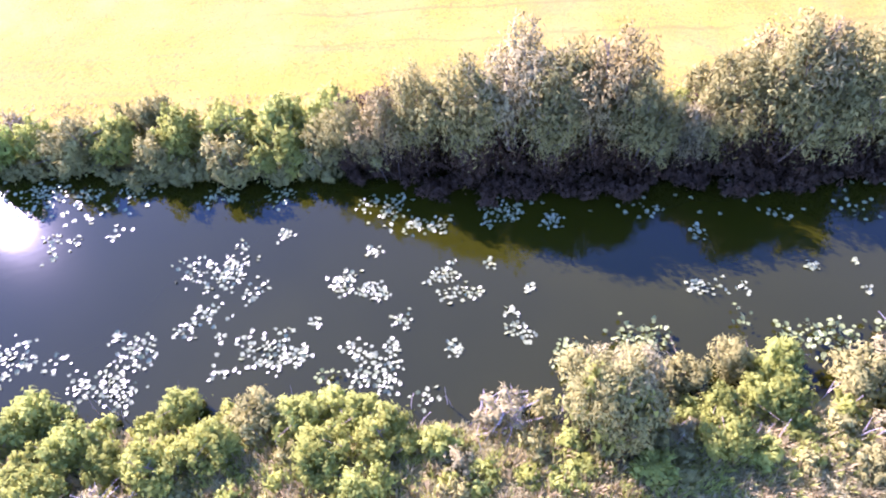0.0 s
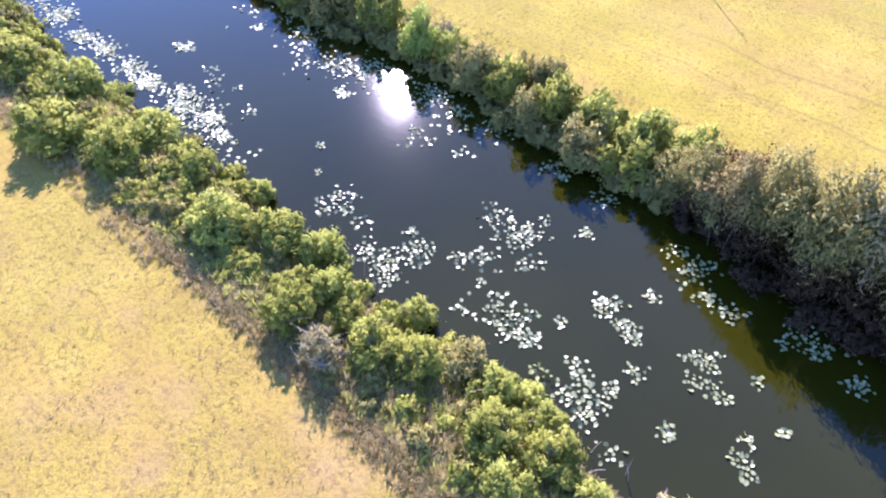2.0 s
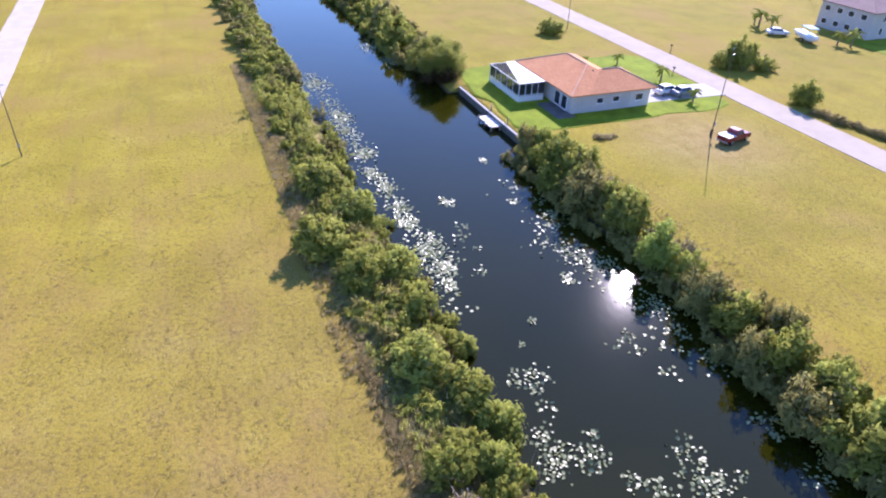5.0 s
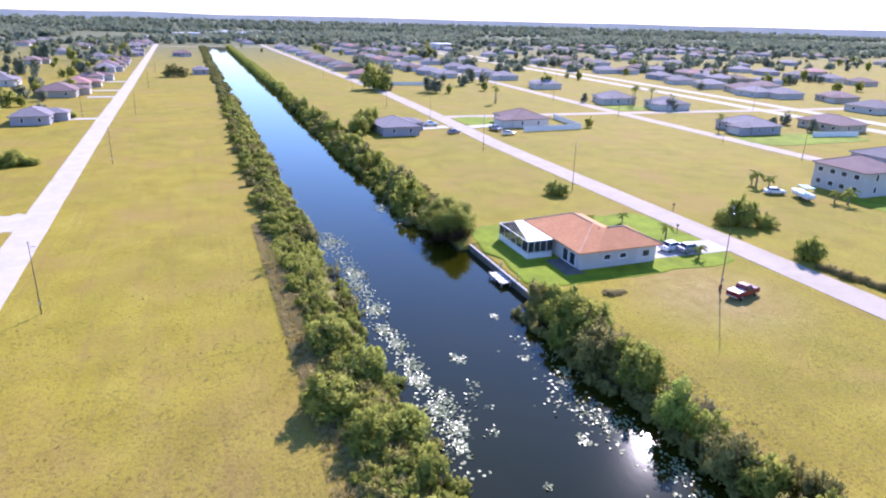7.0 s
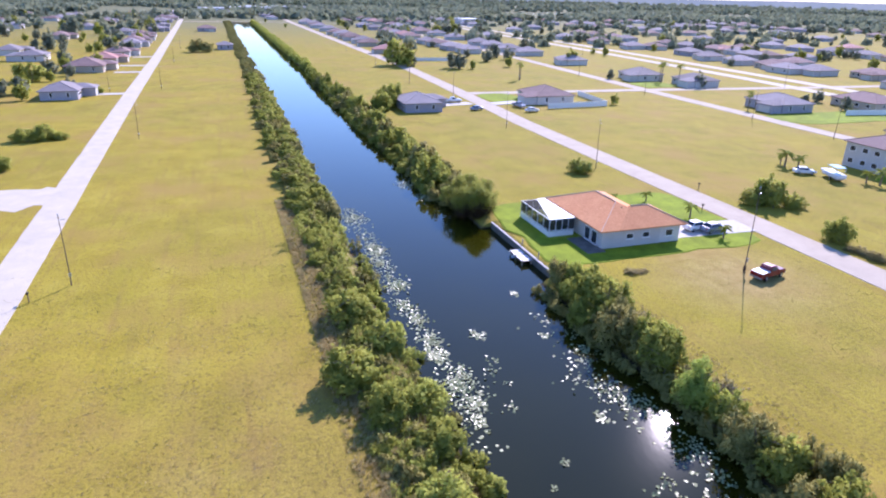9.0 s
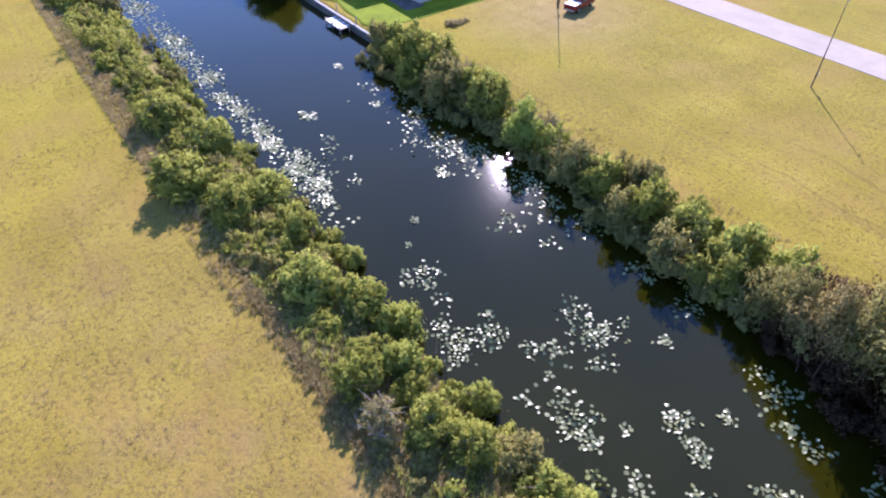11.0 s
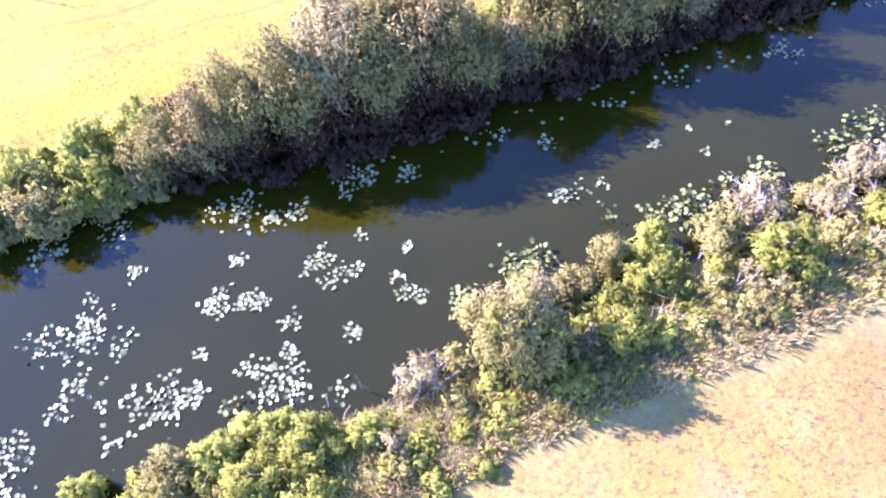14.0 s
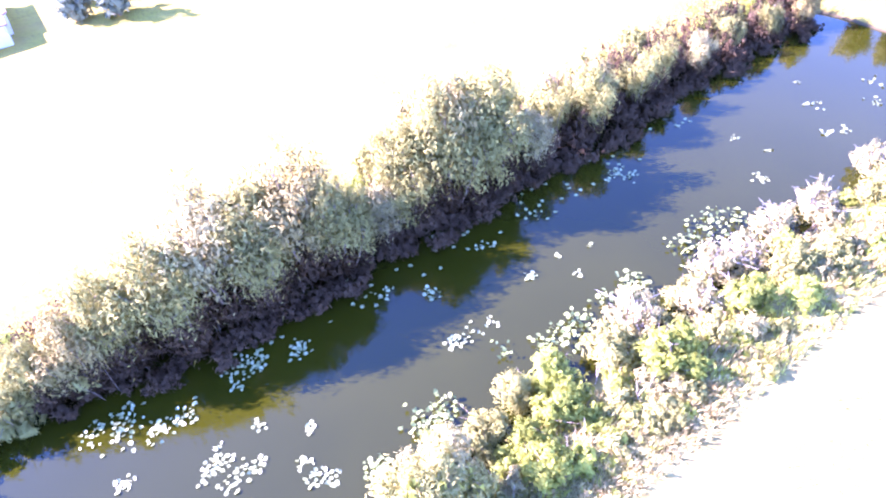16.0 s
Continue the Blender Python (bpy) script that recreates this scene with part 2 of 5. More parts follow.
M_GRASS = make_grass()
M_WATER = make_water()
M_ROAD = make_asphalt("bleached_asphalt", (0.43, 0.37, 0.285))
M_ROAD_PALE = make_asphalt("pale_gravel_road", (0.49, 0.44, 0.345))
M_CONCRETE = surface("concrete", (0.50, 0.47, 0.43), 0.85, 0.2)
# dark concrete: stains on the seawall, painted-in house shade on the patio
M_STAINED_SHADED = surface("stained_shaded_concrete", (0.17, 0.155, 0.13), 0.9, 0.4, 0.8)
M_LAWN = surface("watered_lawn", (0.20, 0.265, 0.012), 0.95, 0.5, 0.35, bump=0.7)
M_PAD = leaf_material("lily_pad", (0.17, 0.205, 0.07), (0.28, 0.31, 0.13), 0.34, 0.1, (0.42, 0.43, 0.23), 0.45)
M_PAD_GREEN = leaf_material("lily_leaf_green", (0.18, 0.225, 0.06), (0.28, 0.32, 0.11), 0.45, 0.3, None, 0.25)
M_LEAF_BRIGHT = leaf_material("leaf_bright", (0.27, 0.30, 0.058), (0.43, 0.455, 0.10), 0.65, 0.5, None, 0.06)
M_LEAF_GREEN = leaf_material("leaf_green", (0.235, 0.255, 0.045), (0.385, 0.395, 0.082), 0.65, 0.5, None, 0.06)
M_LEAF_OLIVE = leaf_material("leaf_olive", (0.19, 0.175, 0.05), (0.325, 0.298, 0.09), 0.7, 0.25, None, 0.05)
M_LEAF_BROWN = leaf_material("leaf_brown", (0.20, 0.16, 0.055), (0.32, 0.26, 0.09), 0.7, 0.1, None, 0.05)
M_LEAF_GREY = leaf_material("leaf_grey", (0.22, 0.19, 0.078), (0.35, 0.305, 0.125), 0.7, 0.22, None, 0.05)
# far foliage: its green is greyed to put distance haze into the colour
M_LEAF_HAZED = leaf_material("leaf_hazed", (0.16, 0.185, 0.115), (0.25, 0.27, 0.17), 0.7, 0.35, None, 0.04)
M_LEAF_FRESH = leaf_material("leaf_fresh", (0.26, 0.33, 0.06), (0.39, 0.46, 0.10), 0.65, 0.5, None, 0.06)
# dead brown leaves, darkened further to paint shade under the bank trees
M_LEAF_DEAD_SHADED = leaf_material("leaf_dead_shaded", (0.05, 0.031, 0.017), (0.095, 0.06, 0.032), 0.8, 0.05, None, 0.02)
M_WEED = leaf_material("pale_weed", (0.33, 0.31, 0.12), (0.48, 0.44, 0.20), 0.7, 0.4)
M_REED = leaf_material("dry_reed", (0.31, 0.245, 0.10), (0.46, 0.375, 0.18), 0.6, 0.4)
M_BARK = surface("pale_bark", (0.24, 0.19, 0.14), 0.9, 0.4, 4.0)
M_TWIG = surface("grey_twig", (0.46, 0.40, 0.36), 0.9, 0.3, 4.0)
M_POLE = surface("weathered_pole_wood", (0.16, 0.12, 0.09), 0.9, 0.35, 3.0)
M_STEEL = surface("galvanised_steel", (0.45, 0.46, 0.47), 0.45, 0.15, 3.0, 0.7)
M_ROOF_CLAY = make_tiles("clay_tiles", (0.47, 0.19, 0.08), (0.62, 0.30, 0.14))
M_ROOF_BROWN = make_tiles("brown_shingles", (0.19, 0.13, 0.115), (0.29, 0.205, 0.185))
M_ROOF_GREY = make_tiles("grey_shingles", (0.21, 0.185, 0.185), (0.31, 0.28, 0.28))
M_ROOF_PINK = make_tiles("faded_red_tiles", (0.36, 0.19, 0.16), (0.48, 0.27, 0.23))
M_WALL_WHITE = surface("white_stucco", (0.56, 0.53, 0.50), 0.9, 0.1, 0.8, per_object=0.08)
M_WALL_CREAM = surface("cream_stucco", (0.50, 0.43, 0.34), 0.9, 0.12, 0.8, per_object=0.1)
M_WALL_GREY = surface("grey_stucco", (0.38, 0.36, 0.40), 0.9, 0.12, 0.8, per_object=0.1)
M_TRIM = surface("white_painted_metal", (0.78, 0.78, 0.77), 0.5, 0.06, 1.0)
M_DOOR = surface("painted_door", (0.55, 0.53, 0.50), 0.6, 0.08, 1.0)
M_GLASS = Nodes("dark_window_glass").done((0.03, 0.035, 0.045), 0.06)
M_RED = surface("red_car_paint", (0.18, 0.006, 0.018), 0.25, 0.08, 1.0, bump=0.0)
M_WHITE_PAINT = surface("white_car_paint", (0.72, 0.72, 0.72), 0.25, 0.05, 1.0, bump=0.0)
M_GREY_PAINT = surface("grey_car_paint", (0.22, 0.25, 0.31), 0.25, 0.06, 1.0, bump=0.0)
M_BLACK = surface("black_rubber", (0.02, 0.02, 0.02), 0.8, 0.2, 6.0)
M_LAMP_GLASS = Nodes("headlight_glass").done((0.65, 0.65, 0.65), 0.15)
M_TAIL = Nodes("tail_light").done((0.35, 0.02, 0.02), 0.2)
M_BLUE_TARP = surface("blue_canvas", (0.10, 0.36, 0.48), 0.7, 0.15, 1.5)
M_WOOD = surface("grey_deck_wood", (0.42, 0.36, 0.30), 0.85, 0.25, 5.0)
M_COVER = surface("white_roof_panel", (0.74, 0.73, 0.72), 0.55, 0.08, 0.7)


def make_screen():
    """Insect screen: half of it is open mesh."""
    n = Nodes("insect_screen")
    n.done((0.04, 0.04, 0.045), 0.8, 0.0, 0.03)
    clear = n.node("BsdfTransparent")
    mixer = n.node("MixShader")
    mixer.inputs[0].default_value = 0.78
    n.link(clear.outputs[0], mixer.inputs[1])
    n.link(n.bsdf.outputs[0], mixer.inputs[2])
    n.link(mixer.outputs[0], n.out.inputs[0])
    return n.mat


M_SCREEN = make_screen()

# ---- building blocks ----


def mesh_of(name, verts, faces, material, smooth=False):
    me = bpy.data.meshes.new(name)
    me.from_pydata([tuple(v) for v in verts], [], [tuple(f) for f in faces])
    if material:
        me.materials.append(material)
    if smooth:
        me.polygons.foreach_set("use_smooth", [True] * len(me.polygons))
    me.update()
    return me


def part(name, me, parent, m=None, label="", kind=""):
    ob = new(name, me)
    ob.parent = parent
    if m is not None:
        ob.matrix_basis = m
    return tagged(ob, label, kind=kind)


def root(name, m, label, category, group="", kind=""):
    ob = new(name)
    ob.empty_display_size = 0.3
    ob.matrix_basis = m
    return tagged(ob, label, category, group, kind)


def from_bm(name, bm, material, smooth=False):
    me = bpy.data.meshes.new(name)
    bm.normal_update()
    bm.to_mesh(me)
    bm.free()
    me.materials.append(material)
    if smooth:
        me.polygons.foreach_set("use_smooth", [True] * len(me.polygons))
    return me


def box_mesh(name, size, material, at=(0, 0, 0), bevel=0.0):
    """A box whose base is centred on at."""
    bm = bmesh.new()
    bmesh.ops.create_cube(bm, size=1.0, matrix=Matrix.Translation((at[0], at[1], at[2] + size[2] / 2)) @ Matrix.Diagonal((*size, 1)))
    if bevel:
        bmesh.ops.bevel(bm, geom=bm.edges[:], offset=bevel, segments=2, affect="EDGES", profile=0.6)
    return from_bm(name, bm, material)


def tube(points, radii, sides=6):
    """Vertices and faces of a tapered tube through points."""
    verts, faces = [], []
    for i, (p, r) in enumerate(zip(points, radii)):
        p = Vector(p)
        a = Vector(points[max(i - 1, 0)])
        b = Vector(points[min(i + 1, len(points) - 1)])
        d = (b - a).normalized()
        u = d.orthogonal().normalized()
        v = d.cross(u)
        for k in range(sides):
            t = 2 * math.pi * k / sides
            verts.append(p + (u * math.cos(t) + v * math.sin(t)) * r)
    for i in range(len(points) - 1):
        for k in range(sides):
            a, b = i * sides + k, i * sides + (k + 1) % sides
            faces.append((a, b, b + sides, a + sides))
    faces.append(tuple(range(sides))[::-1])
    faces.append(tuple(range((len(points) - 1) * sides, len(points) * sides)))
    return verts, faces


def join(pieces):
    verts, faces = [], []
    for v, f in pieces:
        o = len(verts)
        verts += list(v)
        faces += [tuple(i + o for i in q) for q in f]
    return verts, faces


def leaves(rng, centre, normal, length, width, droop=0.0):
    """Pointed leaves, one triangle each: arrays of centres and rough normals."""
    n = len(centre)
    nrm = normal + rng.normal(0, 0.5, (n, 3))
    nrm /= np.linalg.norm(nrm, axis=1, keepdims=True) + 1e-9
    along = rng.normal(0, 1, (n, 3))
    along[:, 2] -= droop * 2.5
    along -= nrm * np.sum(along * nrm, axis=1, keepdims=True)
    along /= np.linalg.norm(along, axis=1, keepdims=True) + 1e-9
    across = np.cross(along, nrm)
    ln = (length * rng.uniform(0.6, 1.4, n))[:, None]
    wd = (width * rng.uniform(0.6, 1.4, n))[:, None]
    v = np.stack([centre + across * wd / 2 - along * ln * 0.4, centre + along * ln * 0.6,
                  centre - across * wd / 2 - along * ln * 0.4], axis=1).reshape(-1, 3)
    f = np.arange(3 * n).reshape(-1, 3)
    return v, f


def soft_normals(rng, p, d, middle, weight=0.5):
    """Leaves take the light as the spray they belong to does: one normal for each leaf's corners."""
    out = p - np.asarray(middle)
    out /= np.linalg.norm(out, axis=1, keepdims=True) + 1e-9
    n = weight * d + (1 - weight) * out + rng.normal(0, 0.2, p.shape)
    n /= np.linalg.norm(n, axis=1, keepdims=True) + 1e-9
    return np.repeat(n, 3, axis=0)


def leaf_mesh(name, v, f, material, normals=None):
    me = bpy.data.meshes.new(name)
    me.vertices.add(len(v))
    me.vertices.foreach_set("co", np.asarray(v, dtype=np.float32).ravel())
    me.loops.add(f.size)
    me.loops.foreach_set("vertex_index", f.astype(np.int32).ravel())
    me.polygons.add(len(f))
    me.polygons.foreach_set("loop_start", np.arange(0, f.size, f.shape[1], dtype=np.int32))
    me.materials.append(material)
    me.update(calc_edges=True)
    me.validate()
    if normals is not None:
        me.polygons.foreach_set("use_smooth", [True] * len(me.polygons))
        me.normals_split_custom_set_from_vertices(normals)
    return me


def sprays(rng, n_spray, n_leaf, height, radius, low=0.15, slim=1.0):
    """Leafy shoots that rise from the middle of a shrub to an uneven dome: their tips, and leaves spread along them."""
    ang = rng.uniform(0, 2 * math.pi, n_spray)
    rel = np.sqrt(rng.uniform(0, 1, n_spray))
    rad = radius * rel * 0.9
    top = height * (1 - 0.62 * rel ** 2.2) * rng.uniform(0.62, 1.08, n_spray)
    tip = np.stack([np.cos(ang) * rad, np.sin(ang) * rad, np.maximum(top, low * height)], axis=1)
    foot = tip * np.array([0.3, 0.3, 0.1])
    size = radius * rng.uniform(0.11, 0.24, n_spray) * slim
    pick = rng.choice(n_spray, n_leaf, p=size / np.sum(size))
    t = 1.06 - 0.85 * rng.uniform(0, 1, n_leaf) ** 1.5
    along = foot[pick] + (tip - foot)[pick] * t[:, None]
    d = rng.normal(0, 1, (n_leaf, 3))
    wide = size[pick] * np.clip(1.5 - t, 0.35, 1.0)
    p = along + d * wide[:, None] * np.array([1, 1, 0.9])
    p[:, 2] = np.maximum(p[:, 2], 0.04)
    d[:, 2] = np.abs(d[:, 2]) * 0.6 + 0.5
    d /= np.linalg.norm(d, axis=1, keepdims=True)
    return tip, p, d


# ---- ground, water, roads ----
def smooth(a, b, v):
    t = min(max((v - a) / (b - a), 0.0), 1.0)
    return t * t * (3 - 2 * t)


def ground_z(x, y):
    if x < -60 or x > 120 or y < -120 or y > 880:
        return 1.2
    bed = -1.6
    wob = noise.noise(Vector((x * 0.03, y * 0.06, 0))) * 0.9
    left = 16.6 + wob + (2.2 * smooth(0, -14, y))
    if 69.4 < y < 91.8:
        right = 40.05
        zr = bed if x < right else 1.05 + 0.15 * smooth(40.2, 44, x)
    else:
        right = 37.6 + wob * 0.8
        zr = bed + (1.2 - bed) * smooth(right - 3.2, right + 3.6, x)
    zl = 1.2 + (bed - 1.2) * smooth(left - 5.2, left + 3.4, x)
    z = max(zl, zr)
    if x > 28:
        z = zr if x > 30 else max(zl, zr)
    end = max(smooth(-66, -72, y), smooth(806, 814, y))
    z = z + (1.2 - z) * end
    rough = noise.noise(Vector((x * 0.35, y * 0.35, 3.0))) * 0.07
    return z + (rough if abs(x - 27) > 15 else rough * 1.5)


def steps(marks):
    out = []
    for a, b, d in marks:
        out += list(np.arange(a, b, d))
    return sorted(set(round(float(v), 3) for v in out))


GX = steps([(-4300, -900, 425), (-900, -200, 100), (-200, -60, 20), (-60, 6, 6), (6, 46, 1.0), (46, 120, 6), (120, 400, 40), (400, 900, 100), (900, 4401, 437)])
GX = sorted(GX + [39.95, 40.15])
GY = steps([(-4300, -900, 425), (-900, -120, 60), (-120, -80, 5), (-80, 120, 2.0), (120, 300, 5), (300, 890, 10), (890, 1500, 61), (1500, 4401, 483)])
GY = sorted(GY + [69.35, 69.45, 91.75, 91.85])
gv = [(x, y, ground_z(x, y)) for y in GY for x in GX]
nx = len(GX)
gf = [(j * nx + i, j * nx + i + 1, (j + 1) * nx + i + 1, (j + 1) * nx + i) for j in range(len(GY) - 1) for i in range(nx - 1)]
ground = tagged(new("ground", mesh_of("ground", gv, gf, M_GRASS, True)), "dry yellow mown pasture with brown worn patches", "ground", kind="structure")

wv = [(11.5, -74, 0), (45, -74, 0), (45, 815, 0), (11.5, 815, 0)]
tagged(new("water", mesh_of("water", wv, [(0, 1, 2, 3)], M_WATER)), "still murky canal water reflecting blue sky", "water", kind="structure")


def strip(name, pts, width, material, label, z=1.25, category="road"):
    """A road slab along pts, its edges 12 cm deep in the ground and slightly uneven."""
    verts, faces = [], []
    fine = []
    for a, b in zip(pts[:-1], pts[1:]):
        a, b = Vector(a), Vector(b)
        n = max(1, int((b - a).length / 4))
        n = min(n, 120)
        fine += [a.lerp(b, k / n) for k in range(n)]
    fine.append(Vector(pts[-1]))
    for i, p in enumerate(fine):
        d = (fine[min(i + 1, len(fine) - 1)] - fine[max(i - 1, 0)]).normalized()
        s = Vector((d.y, -d.x))
        wl = width / 2 + noise.noise(Vector((p.x * 0.2, p.y * 0.2, 1))) * 0.14
        wr = width / 2 + noise.noise(Vector((p.x * 0.2, p.y * 0.2, 7))) * 0.14
        l, r = p - s * wl, p + s * wr
        verts += [(l.x, l.y, z - 0.14), (l.x, l.y, z), (p.x, p.y, z + 0.03), (r.x, r.y, z), (r.x, r.y, z - 0.14)]
    for i in range(len(fine) - 1):
        for k in range(4):
            a = i * 5 + k
            faces.append((a, a + 1, a + 6, a + 5))
    return tagged(new(name, mesh_of(name, verts, faces, material)), label, category, kind="structure")


strip("road", [(-26.8, -300), (-27.6, 85), (-28.6, 145), (-30.2, 250), (-31.5, 380), (-36.1, 700), (-45, 1300)], 5.1, M_ROAD_PALE, "sun-bleached pale asphalt street beside the pasture")
strip("road", [(-27.5, 123.0), (-38, 125.5), (-140, 127), (-600, 128)], 9.5, M_ROAD_PALE, "pale asphalt side street joining the street", 1.243)
strip("road", [(-30.6, 121.6), (-36.0, 125.0)], 13.5, M_ROAD_PALE, "flared mouth of the pale side street", 1.247)
strip("road", [(82.6, -300), (82.7, 60), (83.0, 170), (86.5, 250), (89, 330), (87, 480), (84, 800), (84, 1300)], 6.2, M_ROAD, "grey sun-bleached asphalt street with grass verges")
strip("road", [(163.5, -200), (163.0, 150), (164.5, 240), (168.5, 330), (172, 420), (176, 700)], 6.0, M_ROAD, "pale grey street past houses", 1.247)
strip("road", [(88, 230), (158, 227), (250, 220), (420, 214), (700, 205)], 6.0, M_ROAD, "pale grey cross street between lawns", 1.244)
strip("road", [(232, -100), (233, 170), (240, 260), (247, 400), (256, 640), (262, 900)], 7.5, M_ROAD_PALE, "pale divided boulevard lane", 1.249)
strip("road", [(252, -100), (252, 170), (258, 260), (266, 400), (274, 640), (280, 900)], 7.5, M_ROAD_PALE, "pale divided boulevard lane", 1.249)
strip("road", [(80, 812), (-40, 812), (-400, 812)], 6.0, M_ROAD, "distant street across the canal end", 1.243)


def patch(name, cx, cy, rx, ry, material, label, z=1.262, seed=0, square=0.0, category="lawn"):
    """A low patch of other ground cover with an uneven outline."""
    n = 48
    ring, inner = [], []
    for k in range(n):
        a = 2 * math.pi * k / n
        c, s = math.cos(a), math.sin(a)
        q = (abs(c) ** (2 + 6 * square) + abs(s) ** (2 + 6 * square)) ** (-1 / (2 + 6 * square))
        w = q * (1 + 0.07 * noise.noise(Vector((c * 2.2, s * 2.2, seed))) + 0.05 * noise.noise(Vector((c * 9, s * 9, seed))))
        ring.append((cx + rx * c * w, cy + ry * s * w, z - 0.12))
        inner.append((cx + rx * c * w * 0.985, cy + ry * s * w * 0.985, z))
    verts = ring + inner + [(cx, cy, z + 0.01)]
    faces = [(k, (k + 1) % n, n + (k + 1) % n, n + k) for k in range(n)] + [(n + k, n + (k + 1) % n, 2 * n) for k in range(n)]
    return tagged(new(name, mesh_of(name, verts, faces, material)), label, category, kind="structure")


patch("lawn", 60.3, 85.3, 19.0, 14.2, M_LAWN, "bright green watered lawn round the tile-roofed house", 1.30, 1, 1.0)
patch("lawn", 143, 86, 14, 12, M_LAWN, "bright green lawn beside the two-storey house", 1.30, 3, 0.5)
patch("lawn", 190, 158, 24, 9, M_LAWN, "green garden lawn before the grey houses", 1.30, 4, 0.5)
patch("lawn", 178, 240, 9, 8, M_LAWN, "green garden lawn by the street corner", 1.30, 5, 0.3)
patch("lawn", 96, 215, 7, 13, M_LAWN, "green front lawn of the fenced house", 1.30, 6, 0.4)
for dx, y0, ln in ((-44.5, 251, 12.5), (-44, 317, 12.5), (-45, 344, 13), (-44, 388, 12)):
    strip("driveway", [(dx, y0), (dx + ln, y0 - 0.6)], 4.0, M_CONCRETE, "pale concrete driveway to the street", 1.24, "driveway")
strip("driveway", [(64.7, 79.2), (80.2, 78.6)], 5.6, M_CONCRETE, "white concrete driveway in front of the garage", 1.325, "driveway")
strip("driveway", [(66, 206), (80.5, 208)], 5.0, M_CONCRETE, "white concrete driveway of the grey house", 1.26, "driveway")
strip("driveway", [(87, 205), (98, 207)], 5.0, M_CONCRETE, "white concrete driveway of the fenced house", 1.32, "driveway")

# ---- plants ----
def shrub_parts(seed, n_leaf, height, radius, clumps, leaf, leaf_len, low=0.15, droop=0.0, stems=7, bare=0.0, narrow=0.55):
    """Meshes of a shrub about height high: leafy crown and stems."""
    rng = np.random.default_rng(seed)
    c, p, d = sprays(rng, clumps, n_leaf, height, radius, low, 1.0 - 0.3 * bare)
    v, f = leaves(rng, p, d, leaf_len, leaf_len * narrow, droop)
    crown = leaf_mesh("crown", v, f, leaf, soft_normals(rng, p, d, (0, 0, 0.2 * height)))
    pieces = []
    for k in range(min(stems, clumps)):
        tip = Vector(c[k])
        tip.z *= 1.0 + bare * rng.uniform(0.0, 0.2)
        base = Vector((rng.uniform(-0.25, 0.25), rng.uniform(-0.25, 0.25), -0.4))
        mid = base.lerp(tip, 0.5) + Vector(rng.normal(0, 0.12 * radius, 3))
        r0 = 0.03 + 0.014 * height * rng.uniform(0.4, 1.0)
        pieces.append(tube([base, mid, tip], [r0, r0 * 0.65, r0 * 0.25], 4))
        for q in range(2 + int(bare * 4)):
            s = mid.lerp(tip, rng.uniform(0.1, 0.9))
            e = s + Vector((rng.normal(0, 0.3 * radius), rng.normal(0, 0.3 * radius), rng.uniform(0.1, 0.3) * height * 0.6))
            pieces.append(tube([s, e], [r0 * 0.5, r0 * 0.15], 3))
    return crown, mesh_of("trunk", *join(pieces), M_TWIG if bare else M_BARK)


SHRUB_KINDS = {
    # kind: (leaf material, leaf length, leaves, height, radius, shoots, droop, narrowness, label)
    "bright": (M_LEAF_BRIGHT, 0.27, 3300, 2.6, 1.7, 34, 0.0, 0.6, "dense rounded shrub with yellow-green sunlit leaves"),
    "green": (M_LEAF_GREEN, 0.27, 3300, 2.8, 1.7, 32, 0.0, 0.6, "dense broad shrub with deep green leaves"),
    "olive": (M_LEAF_OLIVE, 0.3, 3300, 2.9, 1.6, 34, 0.3, 0.34, "dusty olive-green bank shrub with many stems"),
    "brown": (M_LEAF_BROWN, 0.26, 2600, 2.7, 1.6, 28, 0.3, 0.36, "dry brown brush of dead twigs and leaves"),
    "grey": (M_LEAF_GREY, 0.26, 2000, 2.7, 1.6, 30, 0.3, 0.34, "half-dead grey-brown shrub with bare twigs"),
    "fresh": (M_LEAF_FRESH, 0.27, 5200, 2.9, 1.7, 44, 0.3, 0.42, "light fresh green bushy tree at the water's edge"),
    "dead": (M_LEAF_DEAD_SHADED, 0.3, 2400, 2.4, 1.6, 26, 0.5, 0.34, "brown dead brush with shade put into its colour"),
}
MASTERS = {}


def clone(ob, m):
    """A copy of ob whose pose and scale are those of m alone."""
    return copy_thing(ob, m @ Matrix.Diagonal((1 / ob.scale[0], 1 / ob.scale[1], 1 / ob.scale[2], 1)))


def plant(key, builder, name, m, label, category, group, parts):
    """The first plant of a kind is built, the others are copies of it."""
    if key not in MASTERS:
        ob = root(name, m, label, category, group)
        for part_name, me in zip(parts, builder()):
            part(part_name, me, ob)
        MASTERS[key] = ob
        return ob
    return clone(MASTERS[key], m)


def spot(x, y, z, s, rz, sz=1.0):
    return pose(x, y, z, 0, 0, rz) @ Matrix.Diagonal((s, s, s * sz, 1))


SCRUB = {kind: [] for kind in SHRUB_KINDS}


def shrub(kind, x, y, r, rng, tall=1.0, group="shrubs on the canal bank"):
    leaf, ln, n, h, rad, clumps, droop, narrow, label = SHRUB_KINDS[kind]
    if group == "shrubs on the canal bank" and (r < 1.25 or y < -48 or y > 72):
        SCRUB[kind].append((x, y, r, tall))
        return
    v = int(rng.integers(3))
    if r < 1.3:
        v, n, ln = v + 10, n // 2, ln * 1.4
    bare = 0.8 if kind == "grey" else 0.0
